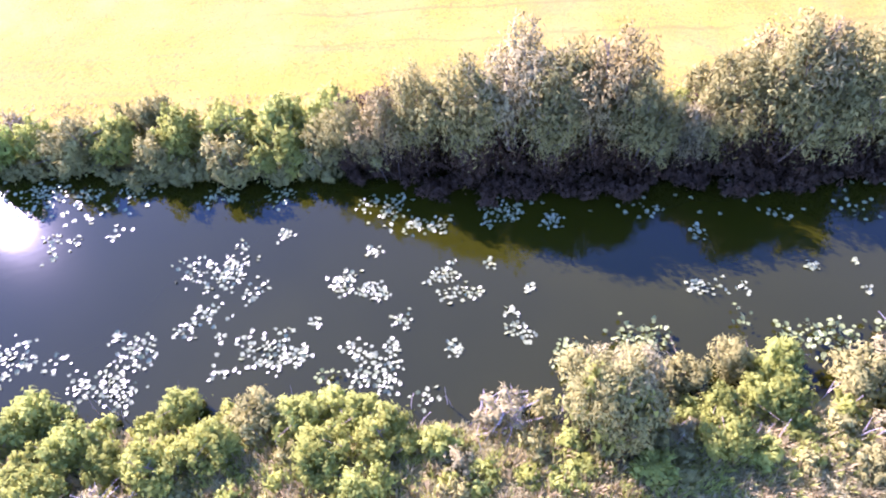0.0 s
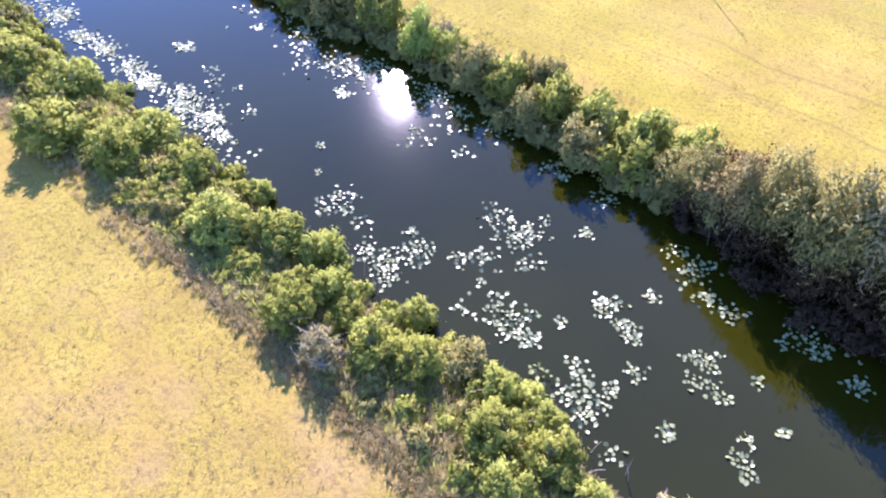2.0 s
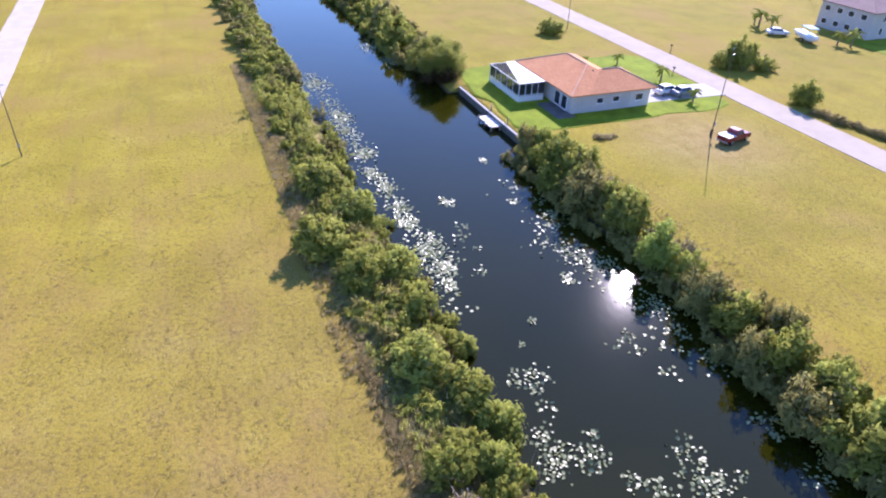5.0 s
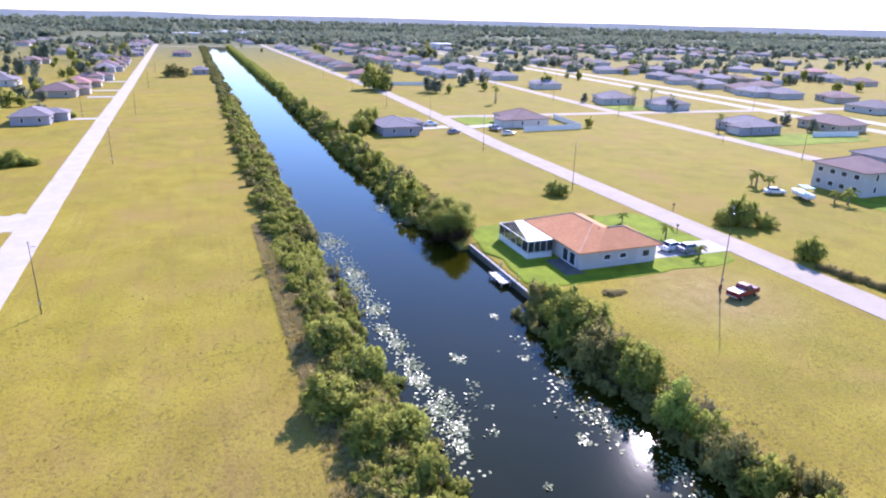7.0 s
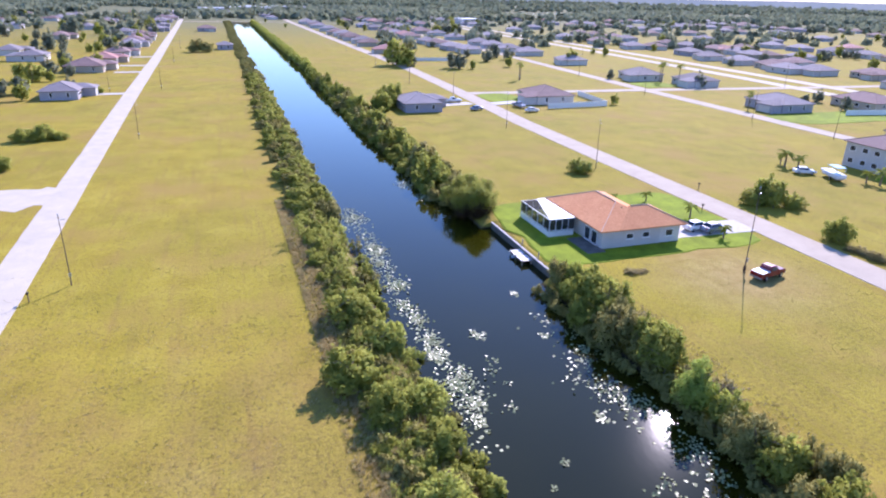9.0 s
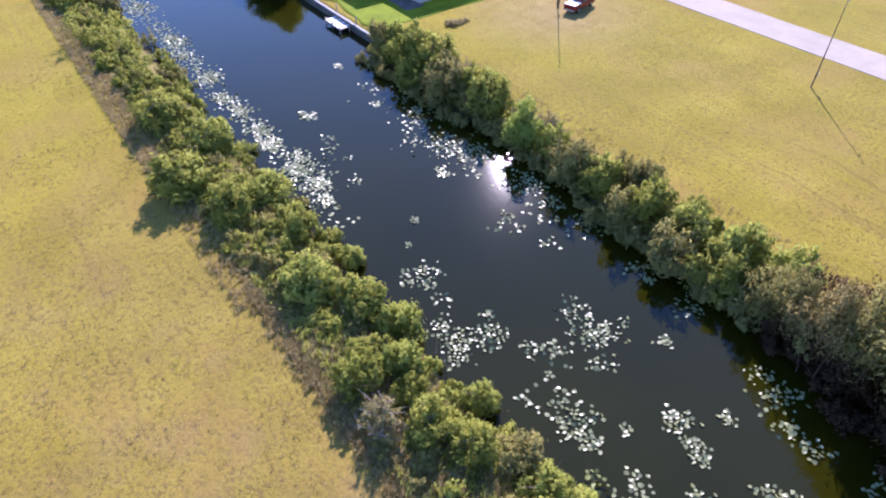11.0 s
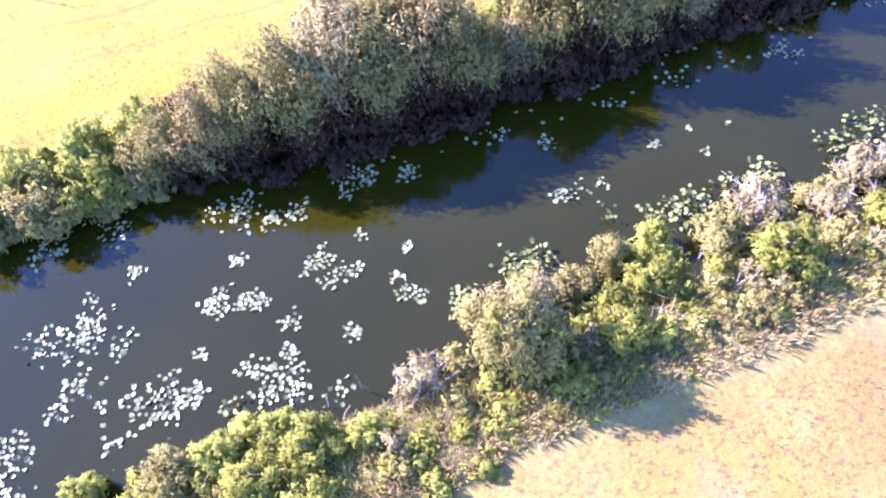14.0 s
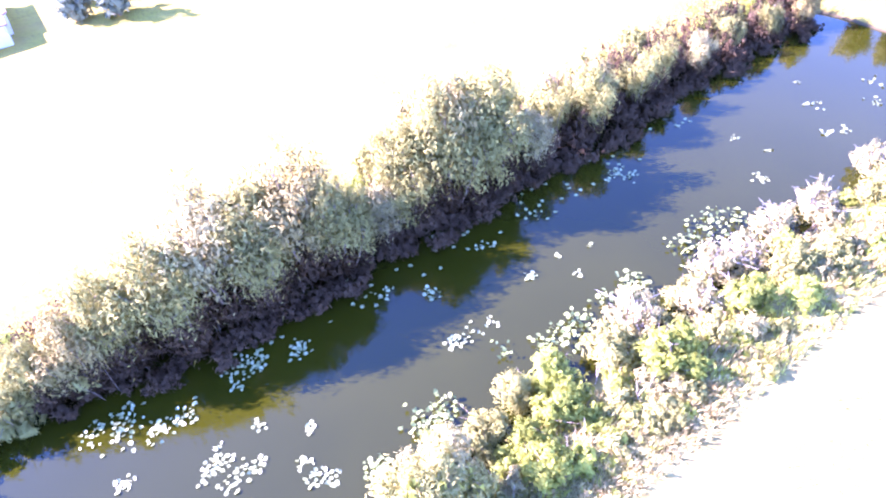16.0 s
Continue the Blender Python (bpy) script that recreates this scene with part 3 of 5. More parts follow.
    plant((kind, v), lambda: shrub_parts(100 + v * 7 + len(kind), n, h, rad, clumps, leaf, ln, 0.03, droop, 14 if bare else 6, bare, narrow),
          "shrub", spot(x, y, max(ground_z(x, y), 0.0) - 0.12, r / rad, rng.uniform(0, 360), tall * (0.45 + 0.55 * min(1.0, 1.6 / r))), label, "shrub", group, ("crown", "trunk"))


rng = np.random.default_rng(21)
KINDS = ("bright", "green", "olive", "grey")
# the shrubs that stand out along the near bank: x, y, radius, kind
LEFT_A = [(8.6, 91.0, 2.4, 1), (11.6, 85.5, 2.8, 1), (12.4, 75.7, 2.5, 1), (10.9, 64.2, 2.9, 1), (13.6, 57.5, 2.7, 0), (9.0, 51.6, 3.0, 1), (11.6, 45.8, 2.5, 1), (14.8, 46.0, 2.4, 0),
          (14.4, 40.7, 2.2, 1), (12.2, 33.4, 2.4, 0), (14.6, 29.8, 2.3, 1), (15.8, 26.6, 2.0, 0), (10.8, 23.6, 1.8, 1), (13.7, 23.0, 1.8, 0), (10.2, 19.9, 1.6, 3), (12.6, 17.8, 1.7, 1)]
LEFT_B = [(16.6, 18.3, 1.4, 0), (13.7, 15.4, 1.6, 1), (15.8, 13.6, 1.7, 2), (14.3, 15.0, 1.2, 0), (15.6, 11.2, 1.8, 0), (13.4, 9.2, 1.8, 1), (16.0, 7.8, 1.5, 0), (14.4, 6.1, 1.8, 1), (11.5, 6.8, 1.5, 0),
          (12.7, 2.3, 1.0, 3), (15.9, -0.2, 1.7, 3), (16.3, -2.5, 1.2, 2), (18.1, -7.6, 1.7, 2), (14.9, -6.8, 1.9, 2), (17.6, -10.1, 1.7, 2), (15.8, -11.8, 1.4, 1), (14.0, -11.1, 1.5, 1)]
LEFT_C = [(19.0, -13.0, 1.4, 2), (18.7, -15.6, 1.7, 0), (16.3, -14.2, 1.6, 1), (17.5, -19.4, 1.9, 2), (18.8, -22.8, 2.1, 3), (14.6, -21.5, 2.1, 1), (16.7, -26.4, 1.7, 3), (18.2, -30.0, 2.0, 3),
          (14.8, -28.5, 1.6, 1), (17.9, -32.4, 1.8, 3), (18.4, -36.2, 1.8, 3), (15.2, -33.0, 1.7, 2), (17.8, -40.0, 1.9, 3), (15.5, -44.0, 1.8, 2), (18.0, -47.5, 1.8, 3), (16.0, -52.0, 2.0, 3)]
for row in (LEFT_A, LEFT_B, LEFT_C):
    for x, y, r, k in row:
        shrub(KINDS[k], x, y, r, rng, 1.06)
# the growth that closes the gaps between them
taken = [(q[0], q[1], q[2]) for row in (LEFT_A, LEFT_B, LEFT_C) for q in row]
for y in np.arange(-66, 112, 1.0):
    for k in range(2):
        x = rng.uniform(10.8, 16.8) + 2.0 * smooth(0, -14, y) * 0.8
        yy = y + rng.uniform(-0.6, 0.6)
        r = rng.uniform(0.8, 1.35)
        if min(math.hypot(x - a, yy - b) - 0.55 * c for a, b, c in taken) > 0.5:
            kind = rng.choice(KINDS, p=(0.27, 0.48, 0.2, 0.05) if y > 20 else (0.26, 0.24, 0.28, 0.22) if y > -18 else (0.15, 0.2, 0.37, 0.28))
            shrub(kind, x, yy, r, rng, rng.uniform(0.7, 1.0) * (0.6 if x < 12.5 else 1.0))
            taken.append((x, yy, r))

# the far bank
RIGHT_A = [(40.9, 60.8, 3.2, 1), (39.2, 52.4, 2.9, 2), (41.5, 57.0, 2.8, 1), (38.5, 57.5, 2.2, 1), (40.0, 46.4, 2.6, 1), (38.9, 33.0, 2.5, 2), (40.0, 29.8, 2.2, 1), (38.0, 25.6, 2.0, 2), (40.0, 24.2, 2.4, 1),
           (40.3, 20.5, 2.2, 0), (37.6, 19.6, 2.4, 2), (38.8, 16.3, 2.6, 1), (41.0, 16.0, 2.4, 0), (38.4, 12.6, 2.0, 2), (41.4, 12.0, 2.4, 0), (38.8, 8.0, 2.5, 2), (41.6, 66.0, 1.6, 0), (41.2, 70.0, 1.2, 0)]
for x, y, r, k in RIGHT_A:
    shrub(KINDS[k], x - (0.0 if 30 < y < 50 else 0.7), y, r, rng, 1.3)
taken = [(q[0] - 1.0, q[1], q[2]) for q in RIGHT_A]
for y in np.arange(-66, 68, 1.0):
    for k in range(2):
        x, yy, r = rng.uniform(38.6 if y > 28 else 37.2 if y > 8 else 39.2, 41.8), y + rng.uniform(-0.6, 0.6), rng.uniform(1.0, 1.9)
        if 40.5 < yy < 45.5:
            r *= 0.7
        if min(math.hypot(x - a, yy - b) - 0.55 * c for a, b, c in taken) > 0.6:
            kind = rng.choice(KINDS, p=(0.24, 0.3, 0.36, 0.1) if y > 8 else (0.14, 0.16, 0.6, 0.1))
            shrub(kind, x, yy, r, rng, rng.uniform(1.0, 1.5))
            taken.append((x, yy, r))


def scrub(kind, spots, seed, label):
    """Low growth that nobody could count, in one mesh."""
    r2 = np.random.default_rng(seed)
    leaf, ln, n, h, rad, clumps, droop, narrow, _ = SHRUB_KINDS[kind]
    ps, ds, ns = [], [], []
    for x, y, r, tall in spots:
        far = y < -48 or y > 45
        c, p, d = sprays(r2, 13, 420 if far else 440 if kind == "dead" else 680, h * r / rad * tall, r, 0.03)
        ps.append(p + np.array([x, y, max(ground_z(x, y), 0.0) - 0.1]))
        ds.append(d)
        ns.append(soft_normals(r2, p, d, (0, 0, 0.2)))
    v, f = leaves(r2, np.concatenate(ps), np.concatenate(ds), ln * 1.1, ln * 1.1 * narrow, droop)
    tagged(new("bank_scrub", leaf_mesh("bank_scrub", v, f, leaf, np.concatenate(ns))), label, "bushes", kind="stuff")


def tree_parts(seed, height, radius, leaf, n_leaf, leaf_len, narrow=0.3):
    """A many-stemmed bank tree: bare upright limbs below, feathery plumes of drooping leaves above."""
    rng = np.random.default_rng(seed)
    limbs = 13
    wood, live, dead = [], [], []
    for k in range(limbs):
        a = 2 * math.pi * k / limbs + rng.uniform(-0.3, 0.3)
        out = radius * rng.uniform(0.15, 0.95)
        h = height * rng.uniform(0.6, 1.0) * (1 - 0.25 * (out / radius) ** 2)
        base = Vector((math.cos(a) * 0.35, math.sin(a) * 0.35, -0.5))
        mid = Vector((math.cos(a) * out * 0.6, math.sin(a) * out * 0.6, h * 0.45)) + Vector(rng.normal(0, 0.15, 3))
        tip = Vector((math.cos(a) * out, math.sin(a) * out, h * 0.97))
        wood.append(tube([base, mid, tip], [0.09, 0.06, 0.02], 6))
        for q in range(5):
            t = rng.uniform(0.25, 1.0)
            s = base.lerp(mid, t * 2) if t < 0.5 else mid.lerp(tip, t * 2 - 1)
            e = s + Vector((rng.normal(0, 0.4), rng.normal(0, 0.4), rng.uniform(0.5, 1.3)))
            wood.append(tube([s, e], [0.03, 0.01], 4))
        plumes = 15
        m = n_leaf // limbs // plumes
        for q in range(plumes):
            # the lowest plumes take the darkened leaf: painted shade below the crown
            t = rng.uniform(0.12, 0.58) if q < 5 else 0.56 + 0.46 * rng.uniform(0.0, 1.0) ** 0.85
            s = np.array(base.lerp(mid, t * 2) if t < 0.5 else mid.lerp(tip, t * 2 - 1))
            s = s + rng.normal(0, 0.42, 3) * np.array([1, 1, 0.4])
            d = rng.normal(0, 1, (m, 3))
            sz = rng.uniform(0.17, 0.34)
            up = rng.uniform(-1, 1, m)
            spread = s + d * sz * (1.15 - 0.5 * up)[:, None] + np.array([0, 0, 1.0]) * (up * sz * 3.0)[:, None]
            d[:, 2] += 0.5
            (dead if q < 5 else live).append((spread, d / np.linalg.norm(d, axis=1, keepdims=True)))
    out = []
    for name, piles, material in (("crown", live, leaf), ("dead_foliage", dead, M_LEAF_DEAD_SHADED)):
        p, d = np.concatenate([a for a, b in piles]), np.concatenate([b for a, b in piles])
        p[:, 2] = np.maximum(p[:, 2], 0.1)
        v, f = leaves(rng, p, d, leaf_len, leaf_len * narrow, 0.6)
        out.append(leaf_mesh(name, v, f, material, soft_normals(rng, p, d, (0, 0, 0.4 * height))))
    return out[0], mesh_of("trunk", *join(wood), M_BARK), out[1]


TREE_KINDS = {
    "olive": (M_LEAF_OLIVE, "tall many-stemmed bank tree with drooping olive leaves"),
    "brown": (M_LEAF_BROWN, "tall many-stemmed bank tree with rust-brown foliage"),
    "grey": (M_LEAF_GREY, "tall many-stemmed bank tree with pale grey-brown foliage"),
    "green": (M_LEAF_GREEN, "bank tree with a dense dark green crown"),
}


def bank_tree(kind, x, y, h, rng, r=1.0, group="trees on the canal bank"):
    leaf, label = TREE_KINDS[kind]
    v = int(rng.integers(3))
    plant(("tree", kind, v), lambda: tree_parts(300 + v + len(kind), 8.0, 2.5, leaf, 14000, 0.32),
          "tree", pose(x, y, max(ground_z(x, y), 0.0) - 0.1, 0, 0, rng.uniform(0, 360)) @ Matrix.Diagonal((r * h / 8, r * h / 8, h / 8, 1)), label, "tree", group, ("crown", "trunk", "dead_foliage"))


# tall trees of the far bank: x, y, height
TALL = [(39.6, 10.6, 5.0), (39.0, 7.8, 5.8), (39.2, 4.8, 7.2), (38.2, 1.2, 8.2), (39.4, -2.2, 9.5), (37.8, -4.6, 7.2), (40.0, -5.8, 8.6), (38.8, -8.6, 9.3), (37.6, -10.4, 6.6), (39.6, -12.0, 5.8), (38.0, -14.6, 4.8), (39.0, -17.2, 7.4),
        (38.2, -20.2, 9.0), (39.8, -21.6, 9.6), (38.6, -24.8, 8.8), (39.6, -26.0, 7.6), (37.8, -28.6, 5.0), (39.2, -32.0, 5.4), (38.2, -35.6, 6.0), (39.6, -37.4, 5.4), (38.4, -41.4, 4.6), (39.2, -45.2, 4.4), (38.6, -50.0, 3.8), (39.2, -55.0, 3.4), (38.4, -60.0, 3.4), (37.6, -65.0, 3.8)]
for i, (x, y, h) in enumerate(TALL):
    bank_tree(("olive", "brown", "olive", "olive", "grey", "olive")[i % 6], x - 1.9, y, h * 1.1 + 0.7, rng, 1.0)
shrub("fresh", 39.1, 39.7, 2.2, np.random.default_rng(4), 1.5)
# one tree's place: the second and third crowns are added to thicken its shadow
bank_tree("olive", 15.3, -4.9, 7.3, rng, 0.95)
bank_tree("grey", 15.5, -6.0, 6.8, rng, 1.0)
bank_tree("olive", 14.8, -5.7, 6.6, rng, 1.0)
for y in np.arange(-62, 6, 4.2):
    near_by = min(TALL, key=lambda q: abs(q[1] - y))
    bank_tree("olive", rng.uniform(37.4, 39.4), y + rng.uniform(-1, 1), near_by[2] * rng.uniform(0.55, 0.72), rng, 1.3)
# tall filler added inside that tree to make its cast shadow denser
shrub("green", 15.3, -5.4, 2.1, rng, 2.3)
for k in range(36):
    yy = rng.uniform(-40, 32)
    shrub(("olive", "bright", "green", "olive")[k % 4], rng.uniform(9.6, 12.6) + 1.4 * smooth(0, -12, yy), yy, rng.uniform(0.65, 1.0), rng, 0.6)
for x, y, h in ((30, -73, 4.5), (26, -72, 3.6), (34, -74, 5.5), (21, -73, 3.5), (15, -60, 4.0), (14, -68, 4.5)):
    bank_tree("grey", x, y, h, rng)
for x, y, h in ((39.4, 96.0, 6.0), (37.4, 98.4, 5.2), (41.4, 98.6, 5.6), (38.4, 103.0, 5.8), (41.0, 104.0, 5.2)):
    bank_tree("green", x, y, h, rng, 1.5)


# rows of dead brush, their dark colour painting the shade at the trees' feet
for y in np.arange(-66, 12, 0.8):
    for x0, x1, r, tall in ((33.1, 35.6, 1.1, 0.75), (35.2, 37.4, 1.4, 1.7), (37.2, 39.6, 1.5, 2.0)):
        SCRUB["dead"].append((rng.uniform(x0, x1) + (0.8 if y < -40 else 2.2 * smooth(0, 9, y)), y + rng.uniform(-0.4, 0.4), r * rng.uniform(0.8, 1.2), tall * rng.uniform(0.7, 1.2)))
for y in np.arange(12, 68, 1.1):
    SCRUB["olive"].append((rng.uniform(36.2, 37.4) + (1.4 if 30 < y < 47 else 0.0), y, rng.uniform(0.8, 1.2), rng.uniform(0.6, 1.0)))


def far_shrub(x, y, r, rng, tall=1.0, group="bushes along the far canal"):
    v = int(rng.integers(4))
    leaf = (M_LEAF_GREEN, M_LEAF_OLIVE, M_LEAF_GREEN, M_LEAF_GREEN)[v]
    plant(("far", v), lambda: shrub_parts(500 + v, 950, 2.9, 1.7, 18, leaf, 0.46, 0.02, 0.0, 4),
          "bush", spot(x, y, max(ground_z(x, y), 0.0) - 0.15, r / 1.7, rng.uniform(0, 360), tall), "dark green rounded bush on the canal bank", "bush", group, ("crown", "trunk"))


for y in np.arange(103, 300, 4.0):
    far_shrub(rng.uniform(37.4, 40.4), y + rng.uniform(-1.5, 1.5), rng.uniform(1.8, 3.3), rng, rng.uniform(0.75, 1.25))
    if y > 108:
        far_shrub(rng.uniform(11.5, 14.5), y + rng.uniform(-1.5, 1.5), rng.uniform(1.6, 2.4), rng, rng.uniform(0.6, 0.85))
for y in np.arange(104, 300, 3.4):
    far_shrub(rng.uniform(8.8, 12.4), y + rng.uniform(-1, 1), rng.uniform(1.3, 2.2), rng, rng.uniform(0.6, 0.9))
for y in np.arange(34, 108, 0.9):
    for k in range(2):
        SCRUB["green" if rng.uniform() < 0.7 else "olive"].append((rng.uniform(9.4, 13.4), y + rng.uniform(-0.5, 0.5), rng.uniform(0.7, 1.2), rng.uniform(0.5, 0.9)))
for y in np.arange(106, 300, 3.6):
    far_shrub(rng.uniform(12.5, 15.6), y + rng.uniform(-1, 1), rng.uniform(1.7, 2.5), rng, 0.75)
for y in np.arange(104, 240, 4.2):
    far_shrub(rng.uniform(35.2, 37.0), y + rng.uniform(-1, 1), rng.uniform(1.3, 2.1), rng, 0.75)
    far_shrub(rng.uniform(41.0, 43.5), y + rng.uniform(-1, 1), rng.uniform(1.3, 2.2), rng, 0.8)
    far_shrub(rng.uniform(14.0, 16.0), y + rng.uniform(-1, 1), rng.uniform(1.3, 2.0), rng, 0.8)
scrub("dead", SCRUB["dead"], 65, "brown dead brush under the bank trees, darkened in colour as shade")
scrub("bright", SCRUB["bright"], 61, "low yellow-green scrub between the bank shrubs")
scrub("green", SCRUB["green"], 62, "low deep green scrub between the bank shrubs")
scrub("olive", SCRUB["olive"], 63, "low olive scrub between the bank shrubs")
scrub("grey", SCRUB["grey"], 64, "low dry grey-brown scrub on the bank")


def belt(x0, x1, y0, y1, n, r, h, leaf, seed, label):
    """A continuous growth of bushes far down the bank, in one mesh."""
    r2 = np.random.default_rng(seed)
    m = 150
    c = np.stack([r2.uniform(x0, x1, n), r2.uniform(y0, y1, n), np.full(n, 1.0)], axis=1)
    size = r2.uniform(0.6, 1.2, n)
    k = np.repeat(np.arange(n), m)
    d = r2.normal(0, 1, (n * m, 3))
    d[:, 2] = np.abs(d[:, 2])
    d /= np.linalg.norm(d, axis=1, keepdims=True)
    p = c[k] + d * size[k][:, None] * np.array([r, r, h]) * r2.uniform(0.6, 1.05, (n * m, 1))
    v, f = leaves(r2, p, d, 1.0, 0.7)
    tagged(new("bush_belt", leaf_mesh("bush_belt", v, f, leaf)), label, "bushes", kind="stuff")


belt(9.5, 15.0, 300, 805, 260, 1.9, 2.0, M_LEAF_OLIVE, 51, "low green bushes along the distant bank")
belt(38.4, 41.5, 300, 805, 280, 2.2, 3.2, M_LEAF_GREEN, 52, "dark green bushes along the distant bank")
# single bushes and trees in the fields
for x, y, r, t in ((70.7, 116.2, 2.9, 0.75), (90.5, 88.0, 2.6, 1.0), (93.0, 87.0, 3.2, 1.3), (96.5, 84.4, 2.4, 0.75), (89.0, 68.8, 2.4, 1.25), (-42.5, 175.5, 3.6, 0.9), (-45.8, 174.0, 3.0, 0.8), (-38.8, 175.0, 2.4, 0.6), (-44, 146, 3.0, 0.8), (-49, 144, 3.4, 0.8),
                   (-12, 415, 5.0, 0.9), (-6, 414, 4.5, 0.8), (-41.5, 253, 2.6, 0.8), (86, 333, 6.0, 1.2), (92, 334, 5.2, 1.3), (50.5, 205, 4.0, 1.6), (47, 199, 3.6, 1.4), (53, 209, 4.2, 1.5), (-70, 290, 6.0, 0.8), (-82, 272, 7.0, 0.8)):
    if -60 < x and y < 260:
        shrub("green", x, y, r, rng, t * 1.1, "single bushes in the pasture")
    else:
        far_shrub(x, y, r, rng, t, "single bushes in the pasture")
for k in range(13):
    x, y = 84.2 + 2.6 * k / 13 + rng.uniform(-0.3, 0.3) + 3.4, 64.8 - 1.15 * k
    shrub("brown", x, y, rng.uniform(0.9, 1.4), rng, 0.6, "dry hedge along the street")


def palm_parts(seed, height):
    rng = np.random.default_rng(seed)
    trunk = tube([(0, 0, -0.2), (0.05, 0, height * 0.5), (0.0, 0.05, height)], [0.16, 0.12, 0.1], 7)
    vs, fs = [], []
    for k in range(15):
        a = 2 * math.pi * k / 15 + rng.uniform(-0.2, 0.2)
        up = rng.uniform(-0.1, 0.9)
        ln = rng.uniform(1.1, 1.6)
        prev = None
        for s in range(5):
            t = s / 4
            r = ln * t
            z = height + ln * (up * t - 0.75 * t * t)
            c = Vector((math.cos(a) * r, math.sin(a) * r, z))
            w = 0.24 * math.sin(math.pi * min(0.12 + t * 0.86, 1.0))
            side = Vector((-math.sin(a), math.cos(a), 0)) * w
            o = len(vs)
            vs += [c - side - Vector((0, 0, w * 0.6)), c, c + side - Vector((0, 0, w * 0.6))]
            if prev is not None:
                fs += [(prev, prev + 1, o + 1, o), (prev + 1, prev + 2, o + 2, o + 1)]
            prev = o
    return mesh_of("fronds", vs, fs, M_LEAF_GREEN), mesh_of("trunk", *trunk, M_BARK)


for x, y, h in ((71.8, 94.2, 1.8), (73.6, 84.2, 2.4), (72.4, 74.6, 1.9), (66.5, 96.5, 1.2), (69.5, 86.5, 0.9), (119.6, 109.5, 3.2), (121.0, 107.2, 2.6), (120.2, 111.4, 2.2), (125.5, 93.8, 2.4), (126.6, 91.6, 3.0),
                (125.0, 264.5, 7.5), (126.4, 266.2, 6.0), (170, 176, 5.0), (172, 178, 6.0), (192, 242, 8.0), (188, 250, 7.0), (186, 246, 8.5)):
    tall = h > 4
    plant(("palm", tall), lambda: palm_parts(5 + tall, 5.0 if tall else 2.0), "palm", spot(x, y, 1.2, h / (5.0 if tall else 2.0), rng.uniform(0, 360)),
          "small garden palm with arching green fronds" if not tall else "tall palm with a slender trunk", "palm", "garden palms", ("fronds", "trunk"))


for x, y, r in ((50.3, 66.9, 1.2), (51.7, 66.7, 1.0), (52.6, 67.0, 0.8)):
    shrub("brown", x, y, r, rng, 0.32, "cut brush on the grass")


# ---- water lilies ----
def pad_mesh(name, material):
    """A round floating leaf with a notch and a slightly raised rim."""
    n = 11
    vs = [(0, 0, 0.0)]
    for k in range(n + 1):
        a = 0.22 + (2 * math.pi - 0.44) * k / n
        w = 1 + 0.06 * math.sin(3 * a)
        vs.append((math.cos(a) * 0.185 * w, math.sin(a) * 0.145 * w, 0.012 + 0.016 * math.sin(2 * a)))
    fs = [(0, k, k + 1) for k in range(1, n + 1)]
    return mesh_of(name, vs, fs, material)


PAD, PAD_TALL = pad_mesh("pad", M_PAD), pad_mesh("leaf", M_PAD_GREEN)


def pad_spots(rng, bunches, more):
    """Pads in loose bunches, few of them on top of another."""
    out = []
    for cx, cy, r, n in bunches:
        left = int(n * more + 0.5)
        for _ in range(left * 6):
            if not left:
                break
            x, y = cx + rng.normal(0, r * 0.62), cy + rng.normal(0, r * 0.62)
            if all((x - a) ** 2 + (y - b) ** 2 > 0.05 for a, b in out):
                out.append((x, y))
                left -= 1
    return out


def lily_patch(rng, bunches, raised=0.0, more=1.5):
    cx, cy = bunches[0][:2]
    ob = root("water_lilies", pose(cx, cy, 0.004), "patch of pale green floating lily pads on dark water" if not raised else "clump of green lily leaves standing above the water", "water lilies", "lily patches on the canal")
    for x, y in pad_spots(rng, bunches, more):
        z = rng.uniform(0.012, 0.05) if not raised else rng.uniform(0.12, 0.12 + raised)
        tilt = 15 if not raised else 26
        s = rng.uniform(0.55, 1.08)
        part("pad" if not raised else "leaf", PAD if not raised else PAD_TALL, ob, pose(x - cx, y - cy, z, rng.normal(0, tilt), rng.normal(0, tilt), rng.uniform(0, 360)) @ Matrix.Diagonal((s, s, s, 1)))


# lily patches, each of bunches: x, y, radius, pads
FLOATING_A = [
    [(27.6, 20.9, 1.06, 16), (26.8, 19.2, 1.04, 18), (27.4, 17.9, 1.16, 28), (29.5, 18.0, 0.51, 5), (25.2, 16.1, 0.87, 12)],
    [(22.7, 19.9, 0.88, 14), (23.7, 18.6, 0.80, 10), (21.9, 17.5, 0.31, 3)], [(22.0, 24.2, 0.49, 5), (21.0, 22.5, 1.00, 26)],
    [(19.3, 31.0, 0.84, 10), (21.1, 30.9, 0.94, 16), (20.3, 29.4, 0.63, 8), (20.3, 27.4, 0.62, 6)],
    [(18.7, 25.4, 0.80, 14), (18.7, 23.5, 0.98, 28), (17.9, 22.5, 0.77, 12)],
    [(21.0, 15.5, 0.94, 14), (20.4, 13.7, 0.92, 26), (22.2, 13.4, 0.45, 5), (20.3, 12.3, 0.54, 10), (19.3, 16.7, 0.56, 6)]
]
